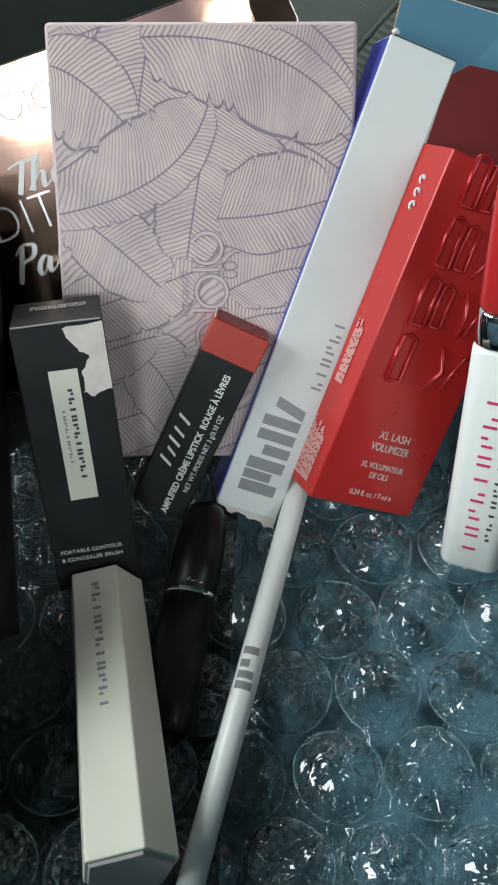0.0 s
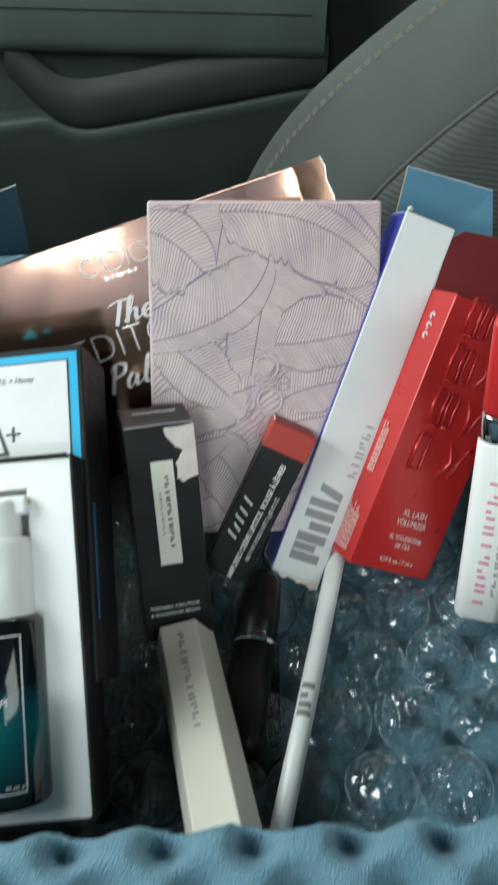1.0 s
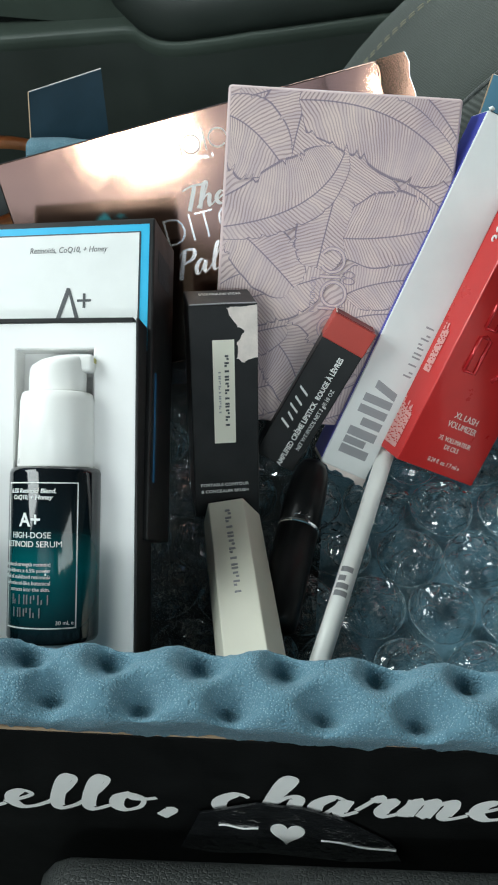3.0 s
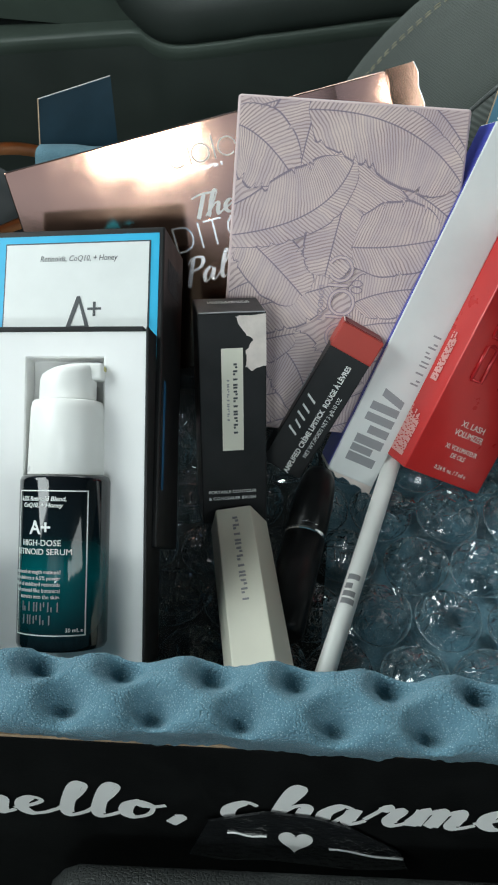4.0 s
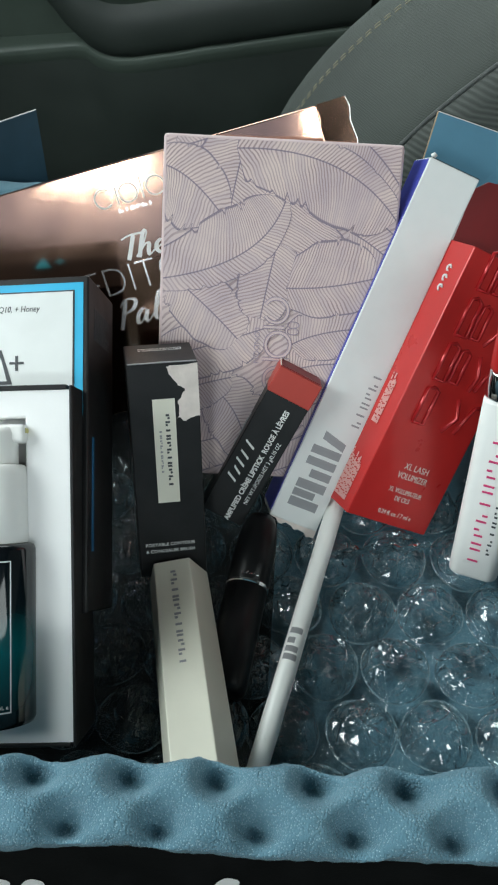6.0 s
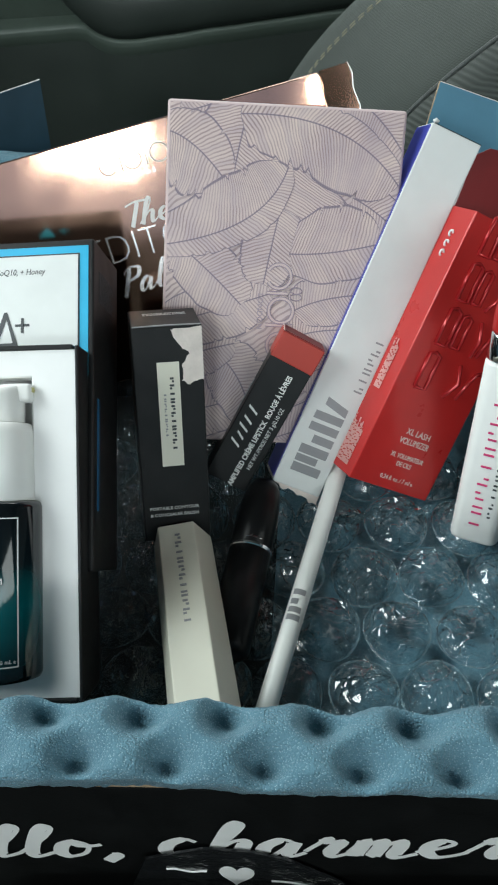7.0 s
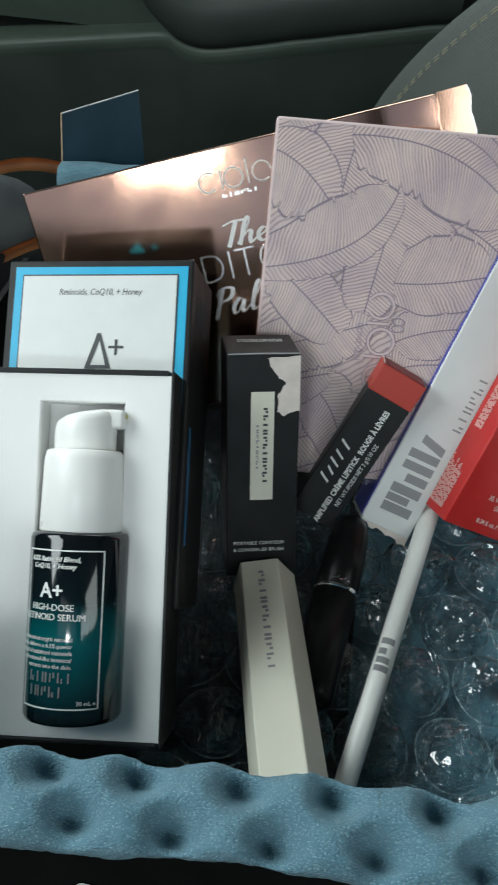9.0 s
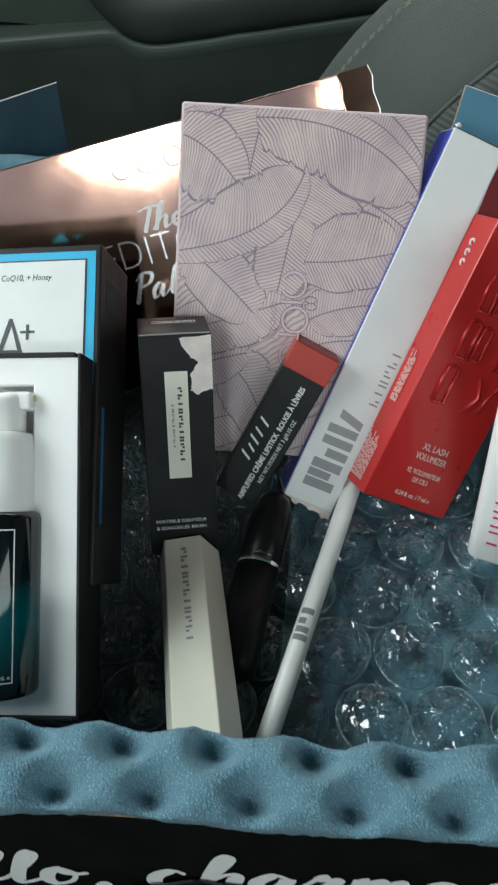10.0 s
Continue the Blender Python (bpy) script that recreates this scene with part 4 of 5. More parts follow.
def copper_carton():
    m = placed((-1.828, 2.972, 3.990), (1.762, 0.349, 0.520), (0.11, -0.083, -0.240))
    root = thing("palette_carton", m, "shiny rose-copper foil carton with silver script, end flap open", "carton")
    W, L, T = 0.1865, 0.115, 0.022
    part("carton_body", block(0, -L, -T, W, 0, 0, 0.0007), COPPER, root)
    ragged = [(0.0135, 0.0008), (0.0148, -0.004), (0.0138, -0.010), (0.0152, -0.018), (0.0140, -0.030), (0.0140, -L * 0.9)]
    end = poly([(0, 0.0005)] + ragged + [(0, -L * 0.9)], -0.0004, 0.0004)
    end.transform(Matrix.Translation((W, 0, 0.0012)) @ pose(0, 0, 0, 0, 1.5, 0))
    part("end_flap", end, COPPER, root, "creased copper end flap")
    part("flap_edge", tube([(W + x * 0.985, y, 0.0014 - 0.026 * x) for x, y in ragged], 0.0003, 6), FOIL_PRINT, root, "bright ragged foil edge")
    curl = sheet(14, 20, lambda u, v: (W - 0.024 + 0.0235 * u, -0.0006 - 0.06 * v, 0.00015 + 0.0019 * u ** 1.8 * (1 + 0.12 * math.sin(v * 7))))
    part("curled_edge", curl, COPPER, root, "bowed copper edge beside the fold", smooth=True)
    part("crease", tube([(W + 0.0004 * math.sin(i * 2.1), -0.002 - 0.004 * i, 0.0013) for i in range(14)], 0.0006, 6), COPPER, root)
    # silver emblem: rings and bars
    def ring(cx, cy, r, a0=0, a1=360):
        return tube([(cx + r * math.cos(radians(a0 + (a1 - a0) * i / 24)), cy + r * math.sin(radians(a0 + (a1 - a0) * i / 24)), 0.0004) for i in range(25)], 0.00035, 5)
    ex, ey = 0.0828, -0.0140
    part("silver_emblem", join(ring(ex, ey, 0.0042, 50, 310), block(ex + 0.0058, ey - 0.004, 0.0002, ex + 0.0064, ey + 0.004, 0.0005), ring(ex + 0.0115, ey, 0.0042), block(ex + 0.0178, ey - 0.004, 0.0002, ex + 0.0184, ey + 0.0065, 0.0005), ring(ex + 0.0245, ey, 0.0042, 0, 310)), PALE_PRINT, root)
    bars(root, ex + 0.005, ey - 0.0078, 0.017, 0.0018, 6, FOIL_PRINT, 0, 0.0002)
    script(root, "The", pose(0.0815, -0.0435, 0.0003), 0.0082, 0.0056, 0.0020, PALE_PRINT)
    lettering(root, "EDITOR", 0.0610, -0.0580, 0.0198, FOIL_PRINT, squeeze=0.86, bold=-0.00042)
    script(root, "Palette", pose(0.0715, -0.0735, 0.0003), 0.0082, 0.0064, 0.0020, FOIL_PRINT)
    return root


copper_carton()


def serum_carton():
    m = placed((-1.702, 2.447, 3.961), (0.991, 0.018, 0.135), (0.103, -0.749, -0.655))
    root = thing("serum_carton", m, "black skincare carton with white panel and cyan border", "carton")
    W, L, T = 0.0761, 0.136, 0.040
    part("carton_body", block(0, -L, -T, W, 0, 0, 0.0008), BLACK_CARD, root)
    flat(root, "cyan_border", 0.0030, -0.058, W - 0.0022, -0.0028, CYAN, label="cyan printed border")
    flat(root, "black_keyline", 0.0062, -0.058, W - 0.0058, -0.0060, DARK_PRINT, z=0.0003)
    flat(root, "white_panel", 0.0068, -0.058, W - 0.0064, -0.0067, WHITE_CARD, z=0.0006, label="white printed panel")
    z = 0.00095
    lettering(root, "Retinoids, CoQ10, + Honey", 0.0388, -0.0145, 0.0036, DARK_PRINT, z=z, slant=0.2, align="CENTER", fit=0.034)
    tri = join(poly([(0.0315, -0.0445), (0.0333, -0.0445), (0.0372, -0.0330), (0.0362, -0.0302)], z, z + 0.0002), poly([(0.0362, -0.0302), (0.0372, -0.0330), (0.0404, -0.0445), (0.0422, -0.0445), (0.0375, -0.0302)], z, z + 0.0002), block(0.0330, -0.0445, z, 0.0410, -0.0431, z + 0.0002))
    tri.transform(Matrix.Translation((0.0027, 0.0, 0)))
    part("triangle_mark", tri, DARK_PRINT, root)
    part("plus_mark", join(block(0.0436, -0.0363, z, 0.0496, -0.0353, z + 0.0002), block(0.0461, -0.0390, z, 0.0471, -0.0328, z + 0.0003)), DARK_PRINT, root)
    # mark on the top face
    top = join(poly([(-0.004, 0.004), (0.004, 0.004), (0, -0.004)], 0, 0.0003), block(0.006, -0.0004, 0, 0.011, 0.0004, 0.0003), block(0.0081, -0.0025, 0, 0.0089, 0.0025, 0.0003))
    top.transform(Matrix.Translation((0.037, 0.0, -0.016)) @ pose(0, 0, 0, -90, 0, 0))
    part("top_mark", top, CYAN, root, "cyan triangle mark")
    # side face print and stripe
    side = Matrix.Translation((W, 0, 0)) @ pose(0, 0, 0, 0, 90, 0)
    bm = block(0.006, -0.112, 0, 0.0085, -0.066, 0.0003)
    bm.transform(side)
    part("side_stripe", bm, BLUE_PRINT, root)
    ob = small_lines(root, 0, 0, 0.024, 0.0005, 16, DARK_PRINT, seed=5)
    ob.data.transform(side @ Matrix.Translation((0.008, -0.012, 0)))
    return root


serum_carton()


def serum_tray():
    m = placed((-1.63, 1.924, 3.815), (0.993, 0.06, 0.09), (0.116, -0.692, -0.712))
    root = thing("serum_tray", m, "black carton tray with white moulded insert", "carton tray")
    W, L, T = 0.0704, 0.1355, 0.036
    part("tray_base", block(0, -L, -T, W, 0, -0.0305, 0.0005), BLACK_CARD, root)
    for wall in ((-0.0003, -L, -0.0305, 0.0016, 0, 0.0006), (W - 0.0006, -L, -0.0305, W + 0.0005, 0, 0.0004), (0.0016, -0.0016, -0.0305, W - 0.0016, 0.0003, 0.0006), (0.0016, -L, -0.0305, W - 0.0016, -L + 0.0014, 0.0002)):
        part("tray_wall", block(*wall, 0.0004), BLACK_CARD, root)
    # insert with the bottle's well: four borders round it and a floor
    x0, x1, y0, y1 = 0.0216, 0.0528, -0.123, -0.0120
    e = 0.0017
    plate = bmesh.new()
    rims = []
    for (xa, ya, xb, yb), z in (((e, -L + e, W - 0.0007, -e), -0.02), ((e, -L + e, W - 0.0007, -e), -0.0002), ((x0 - 0.0006, y0 - 0.0006, x1 + 0.0006, y1 + 0.0006), -0.0004), ((x0, y0, x1, y1), -0.0010), ((x0, y0, x1, y1), -0.02)):
        rims.append([plate.verts.new(p) for p in ((xa, ya, z), (xb, ya, z), (xb, yb, z), (xa, yb, z))])
    for a, b in zip(rims, rims[1:]):
        for i in range(4):
            plate.faces.new((a[i], a[(i + 1) % 4], b[(i + 1) % 4], b[i]))
    ins = join(plate, block(x0 - 0.001, y0 - 0.001, -0.03, x1 + 0.001, y1 + 0.001, -0.0195), block(x0 - 0.0008, -0.0295, -0.0194, x1 + 0.0008, y1 + 0.0008, -0.0112, 0.0008))
    part("insert", ins, WHITE_INSERT, root, "white insert with a bottle-shaped well")
    return root, m


_, TRAY_M = serum_tray()


def serum_bottle():
    """A pump bottle lying in the tray's well; y runs up the bottle."""
    m = TRAY_M @ pose(0.0388, -0.0592, 0.0008, 0, 0, -0.4)
    root = thing("serum_bottle", m, "teal-black glass serum bottle with white pump cap", "bottle")
    turn = pose(0, 0, 0, -90, 0, 0)  # lathe axis z to y

    def turned(profile, segs=48):
        bm = lathe(profile, segs)
        bm.transform(turn)
        return bm

    R = 0.0176
    part("glass_body", turned([(0, -0.0665), (R - 0.003, -0.0665), (R - 0.0008, -0.0658), (R, -0.064), (R, -0.0022), (R - 0.0006, -0.0006), (R - 0.002, 0), (0.012, 0.0003), (0, 0.0003)]), BOTTLE, root, smooth=True)
    part("pump_collar", turned([(0.0146, 0.0002), (0.0149, 0.0006), (0.0143, 0.026), (0.0137, 0.0288), (0.0128, 0.0294), (0, 0.0294)]), WHITE_PLASTIC, root, "white pump collar", smooth=True)
    # actuator with its spout sloping up to the right
    head = bmesh.new()
    rings = []
    for k, (s, h) in enumerate(((0.95, 0.0), (1.0, 0.001), (1.0, 0.008), (0.985, 0.0105), (0.93, 0.0125), (0.7, 0.0140), (0.0, 0.0146))):
        ring = []
        for i in range(36):
            a = 2 * math.pi * i / 36
            x, z = 0.0112 * math.cos(a), 0.0105 * math.sin(a)
            tilt = (0.0022 if h > 0.007 else 0) * math.cos(a) * s
            ring.append(head.verts.new((x * s, 0.0290 + h + tilt, z * s)))
        rings.append(ring)
    for a, b in zip(rings, rings[1:]):
        for i in range(36):
            head.faces.new((a[i], a[(i + 1) % 36], b[(i + 1) % 36], b[i]))
    bmesh.ops.remove_doubles(head, verts=head.verts, dist=1e-6)
    part("pump_head", head, WHITE_PLASTIC, root, "white pump actuator", smooth=True)
    part("spout", block(0.004, 0.0375, -0.004, 0.0146, 0.0445, 0.0042, 0.0016, 3), WHITE_PLASTIC, root, smooth=True)
    part("spout_tip", block(0.0128, 0.0412, -0.002, 0.0149, 0.0432, 0.0022, 0.0004), YELLOWED, root, "yellowed spout tip")

    # print wraps round the glass
    def wrapped(ob):
        for v in ob.data.vertices:
            a = v.co.x / R
            r = R + v.co.z
            v.co = Vector((r * math.sin(a), v.co.y, r * math.cos(a)))
        return ob

    def fine_block(x0, y0, x1, y1):
        n = max(1, int((x1 - x0) / 0.0015))
        return join(*[block(x0 + (x1 - x0) * i / n, y0, 0.0001, x0 + (x1 - x0) * (i + 1) / n, y1, 0.00025) for i in range(n)])

    a, b, c, d = -0.0168, 0.0135, -0.0600, -0.0058
    w = 0.00045
    wrapped(part("keyline", join(fine_block(a, d - w, b, d), fine_block(a, c, b, c + w), fine_block(b - w, c, b, d), fine_block(a, c, a + w, d)), PALE_PRINT, root))
    for words, y, s, bold, sl in (("6.5% Retinoid Blend,", -0.0098, 0.0024, 0.00004, 0.2), ("CoQ10, + Honey", -0.0122, 0.0024, 0.00004, 0.2), ("A+", -0.0222, 0.0072, 0.00012, 0), ("HIGH-DOSE", -0.0266, 0.0032, 0.0, 0), ("RETINOID SERUM", -0.0299, 0.0032, 0.0, 0)):
        wrapped(lettering(root, words, -0.0050, y, s, PALE_PRINT, z=0.0002, bold=bold, slant=sl, align="CENTER"))
    for i, words in enumerate(("advanced-strength retinoid", "serum delivers a 6.5% power", "blend of stabilized retinoids", "and retinoid-like botanical", "extracts into the skin.")):
        wrapped(lettering(root, words, 0.0035, -0.0370 - 0.0023 * i, 0.0021, PALE_PRINT, z=0.0002, align="RIGHT", squeeze=0.95))
    for ob in bars(root, -0.0125, -0.0510, 0.0172, 0.0035, 6, GREY_PRINT, 0, 0.0001, 0.75):
        wrapped(ob)
    for ob in bars(root, -0.0125, -0.0558, 0.0142, 0.0035, 5, GREY_PRINT, 0, 0.0001, 0.75):
        wrapped(ob)
    wrapped(lettering(root, "30 mL e", 0.0055, -0.0585, 0.0021, PALE_PRINT, z=0.0002))
    return root


serum_bottle()


def brush_carton():
    m = placed((-0.774, 2.258, 3.773), (0.973, 0.23, 0.014), (0.085, -0.34, -0.93))
    root = thing("brush_carton", m, "black cosmetic carton, corner torn to white paper", "carton")
    W, L, T = 0.0300, 0.100, 0.032
    part("carton_body", block(0, -L, -T, W, 0, 0, 0.0006), BLACK_CARD, root)
    part("tuck_edge", tube([(0.0006, 0.0002, 0.0002), (W / 2, 0.0004, 0.0003), (W - 0.0006, 0.0002, 0.0002)], 0.0003, 6), GREY_PRINT, root)
    flat(root, "white_label", 0.0099, -0.0636, 0.0195, -0.0157, CREAM, label="cream rectangular label")
    bars(root, 0.0150, -0.0225, 0.0345, 0.0019, 11, DARK_PRINT, -90, 0.0003, 0.5)
    bars(root, 0.0122, -0.0295, 0.0208, 0.0010, 9, GREY_PRINT, -90, 0.0003, 0.5)
    # ragged tear at the upper right
    rng = random.Random(8)
    anchor = [(W, -0.0010), (0.0200, -0.0012), (0.0168, -0.0016), (0.0178, -0.0050), (0.0205, -0.0092), (0.0240, -0.0120), (0.0228, -0.0148), (0.0208, -0.0170), (0.0215, -0.0212), (0.0205, -0.0242), (0.0238, -0.0262), (0.0262, -0.0246), (W, -0.0242)]
    pts = []
    for (xa, ya), (xb, yb) in zip(anchor, anchor[1:]):
        for i in range(4):
            pts.append((min(W, xa + (xb - xa) * i / 4 + rng.uniform(-1, 1) * 3.5e-4), ya + (yb - ya) * i / 4 + rng.uniform(-1, 1) * 3.5e-4))
    pts.append(anchor[-1])
    part("torn_patch", poly(pts, 0, 0.00025), PEARL, root, "torn patch of white paper core")
    for y, s in ((-0.0848, 0.0021), (-0.0880, 0.0021)):
        lettering(root, "PORTABLE CONTOUR" if y > -0.086 else "& CONCEALER BRUSH", 0.0140, y, s, PALE_PRINT, align="CENTER", squeeze=1.05)
    for i, words in enumerate(("PORTABLE CONTOUR", "& CONCEALER BRUSH")):
        ob = lettering(root, words, 0, 0, 0.0019, PALE_PRINT, align="CENTER")
        ob.data.transform(Matrix.Translation((0.0155, 0.0001, -0.0215 + 0.0025 * i)) @ pose(0, 0, 0, -90, 0, 0))
    return root


brush_carton()


def lipstick_carton():
    m = placed((-0.131, 2.53, 3.637), (0.915, -0.141, -0.378), (-0.403, -0.354, -0.844))
    root = thing("lipstick_carton", m, "slim black lipstick carton with brick red top band", "carton")
    W, L, T = 0.0211, 0.0775, 0.0204
    part("carton_body", block(0, -L, -T, W, 0, 0, 0.0006), BLACK_CARD, root)
    part("red_band", block(-0.0002, -0.0125, -T - 0.0002, W + 0.0002, 0.0002, 0.0003, 0.0005), RED_LABEL, root, "brick red top band")
    for rim in (((0, 0.0008, -T), (0, 0.0008, 0)), ((0, 0.0008, -T), (W, 0.0008, -T)), ((0, -0.012, -T - 0.0002), (0, 0.0008, -T))):
        a, b = Vector(rim[0]), Vector(rim[1])
        part("film_edge", tube([a, (a + b) / 2, b], 0.00028, 6), PEARL, root, "pale edge of clear film")
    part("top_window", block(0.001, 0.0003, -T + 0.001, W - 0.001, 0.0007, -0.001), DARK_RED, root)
    lettering(root, "AMPLIFIED CRÈME LIPSTICK  ROUGE À LÈVRES", 0.0141, -0.0775, 0.0035, PALE_PRINT, 90, bold=0.0001, fit=0.0605)
    lettering(root, "NET WT./POIDS NET 3 g/0.10 OZ", 0.0181, -0.0665, 0.0028, PALE_PRINT, 90, fit=0.034)
    for i, (at, tall) in enumerate(((0.0, 0.0052), (0.0042, 0.0040), (0.0084, 0.0052), (0.0126, 0.0048), (0.0180, 0.0052))):
        stroke = poly([(at, 0), (at + 0.0011, 0), (at + 0.0036, tall), (at + 0.0025, tall)], 0, 0.0003)
        stroke.transform(pose(0.0080, -0.0590, 0, 0, 0, 90))
        part("white_stroke", stroke, PALE_PRINT, root)
    side = Matrix.Translation((0, 0, -T)) @ pose(0, 0, 0, 0, -90, 0)
    ob = small_lines(root, 0, 0, 0.018, 0.0008, 3, GREY_PRINT, 90, 0.0, 3)
    ob.data.transform(side @ Matrix.Translation((0.010, -0.045, 0)))
    return root


lipstick_carton()


def mascara_carton():
    m = placed((0.443, 3.087, 4.413), (0.936, -0.030, -0.345), (-0.348, -0.461, -0.816))
    root = thing("mascara_carton", m, "long white mascara carton with violet side, lower end torn", "carton")
    W, L, T = 0.0246, 0.1766, 0.0230
    part("carton_body", block(0, -L, -T, W, 0, 0, 0.0006), WHITE_CARD, root)
    part("violet_side", block(-0.0003, -L + 0.002, -T + 0.0004, 0.0004, -0.0008, -0.0012), PURPLE, root, "violet printed side")
    part("dark_top", block(0.001, -0.0003, -T, W, 0.0004, -0.0008), BLACK_CARD, root)
    part("paper_curl", tube([(0.0004, 0.0006, -0.001), (0.0012, 0.0016, -0.0005), (0.0022, 0.0012, -0.001)], 0.0009, 8), WHITE_CARD, root, smooth=True)
    # heavy grey mark of slanted strokes reading up the face
    def stroke(x0, x1, y0, y1, lean=0.0):  # plain bars
        return poly([(x0, y0), (x1, y0), (x1 + lean, y1), (x0 + lean, y1)], 0, 0.0003)
    h = 0.0145
    for mark in (stroke(0, 0.0044, 0, h), stroke(0.0052, 0.0088, h * 0.25, h), stroke(0.0096, 0.0140, 0, h), stroke(0.0158, 0.0198, 0, h * 0.72), stroke(0.0216, 0.0256, 0, h), stroke(0.0274, 0.0314, 0, h), stroke(0.0322, 0.0362, 0, h * 0.8, 0.0030)):
        mark.transform(pose(0.0200, -L + 0.0085, 0, 0, 0, 90))
        part("grey_stroke", mark, GREY_PRINT, root)
    bars(root, 0.0222, -0.1225, 0.0285, 0.0040, 6, GREY_PRINT, 90, 0.0, 0.68)
    rng = random.Random(2)
    pts = [(0.0, 0.0)] + [(W * i / 14, rng.uniform(-0.0042, -0.0012) * (0.4 + i / 14)) for i in range(1, 14)] + [(W, -0.004), (W, 0.0)]
    torn = poly(pts, -0.0003, 0.0001)
    torn.transform(Matrix.Translation((0, -L + 0.0004, -0.0003)))
    part("torn_end", torn, PEARL, root, "torn paper fringe")
    return root


mascara_carton()


def red_carton():
    m = placed((0.656, 2.798, 4.156), (0.86, 0.217, -0.461), (-0.328, -0.456, -0.827))
    root = thing("red_mascara_carton", m, "red foil mascara carton with embossing, top flap open", "carton")
    W, L, T = 0.0470, 0.1303, 0.0200
    part("carton_body", block(0, -L, -T, W, 0, 0, 0.0006), RED_CARD, root)
    flap = poly([(0.0006, 0), (W, 0), (W, 0.034), (W - 0.006, 0.037), (0.008, 0.030), (0.0006, 0.023)], -0.0004, 0.0004)
    flap.transform(Matrix.Translation((0, 0, -T + 0.001)) @ pose(0, 0, 0, -8, 0, 0))
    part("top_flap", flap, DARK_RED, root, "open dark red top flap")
    part("flap_edge", tube([(0.0006, 0.0, -T + 0.001), (0.0002, 0.011, -T + 0.0005), (0.0008, 0.022, -T - 0.002)], 0.0005, 6), PALE_PRINT, root)
    # embossed mark of rounded outlines down the face
    def outline(x0, y0, x1, y1):
        pts = [(x0, y0), (x0, y1), ((x0 + x1) / 2, y1 + 0.0012), (x1, y1), (x1, y0), (x0, y0)]
        return tube([(x, y, 0.0004) for x, y in pts], 0.0010, 8)
    bms = []
    for i in range(4):
        y = -0.0800 + 0.0215 * i
        bms += [outline(0.0105, y, 0.0165, y + 0.0165), tube([(0.0275 + 0.004 * (i % 2), y, 0.0003), (0.0330, y + 0.008, 0.0003), (0.0290, y + 0.0165, 0.0004)], 0.0010, 8), tube([(0.0345, y + 0.001, 0.0003), (0.0395, y + 0.015, 0.0003), (0.0425, y + 0.0165, 0.0004)], 0.0010, 8)]
        if i:
            bms.append(outline(0.0185, y + 0.001, 0.0235, y + 0.0155))
    for bm in bms:
        part("embossed_stroke", bm, EMBOSS, root, smooth=True)
    for words, y, s, wide in (("XL LASH", -0.1020, 0.0044, 0.0141), ("VOLUMIZER", -0.1068, 0.0044, 0.0175), ("XL VOLUMATEUR", -0.1140, 0.0034, 0.0195), ("DE CILS", -0.1178, 0.0034, 0.0085), ("0.24 fl. oz. / 7 ml e", -0.1255, 0.0031, 0.0195)):
        lettering(root, words, 0.0252, y, s, PEARL, align="CENTER", fit=wide)
    # the side face, with its fine print and care marks
    side = pose(0, 0, 0, 0, -90, 0)
    for at, length, rows, seed in (((0.0045, -L + 0.004), 0.024, 10, 2), ((0.007, -0.088), 0.026, 5, 6)):
        ob = small_lines(root, 0, 0, length, 0.00065, rows, ROSE_PRINT, 90, 0.0, seed)
        ob.data.transform(Matrix.Translation((-0.0003, 0, -T)) @ side @ Matrix.Translation((at[0], at[1], 0)))
    marks = join(*[tube([(0.010 + 0.0013 * math.cos(t), -0.012 + 0.0046 * -k + 0.0013 * math.sin(t), 0.0002) for t in [j * math.pi / 8 for j in range(13)]], 0.0005, 5) for k in range(3)])
    marks.transform(Matrix.Translation((-0.0003, 0, -T)) @ side)
    part("care_marks", marks, PALE_PRINT, root, "small white recycling marks")
    return root


red_carton()


def rounded_bar(w, d, r, y0, y1, n=5):
    """A rounded-rectangle bar along y, from y0 to y1; x 0..w, z -d..0."""
    ring = []
    for cx, cz, a0 in ((w - r, -r, 0), (r, -r, 90), (r, -d + r, 180), (w - r, -d + r, 270)):
        for i in range(n + 1):
            a = radians(a0 + 90 * i / n)
            ring.append((cx + r * math.cos(a), cz + r * math.sin(a)))
    bm = bmesh.new()
    rows = []
    for y, s in ((y0, 0.90), (y0 + 0.0006, 0.97), (y0 + 0.0018, 1.0), (y1 - 0.0008, 1.0), (y1, 0.97)):
        rows.append([bm.verts.new((w / 2 + (x - w / 2) * s, y, -d / 2 + (z + d / 2) * s)) for x, z in ring])
    for a, b in zip(rows, rows[1:]):
        for i in range(len(ring)):
            j = (i + 1) % len(ring)
            bm.faces.new((a[i], a[j], b[j], b[i]))
    bm.faces.new(rows[0])
    bm.faces.new(rows[-1][::-1])
    return bm


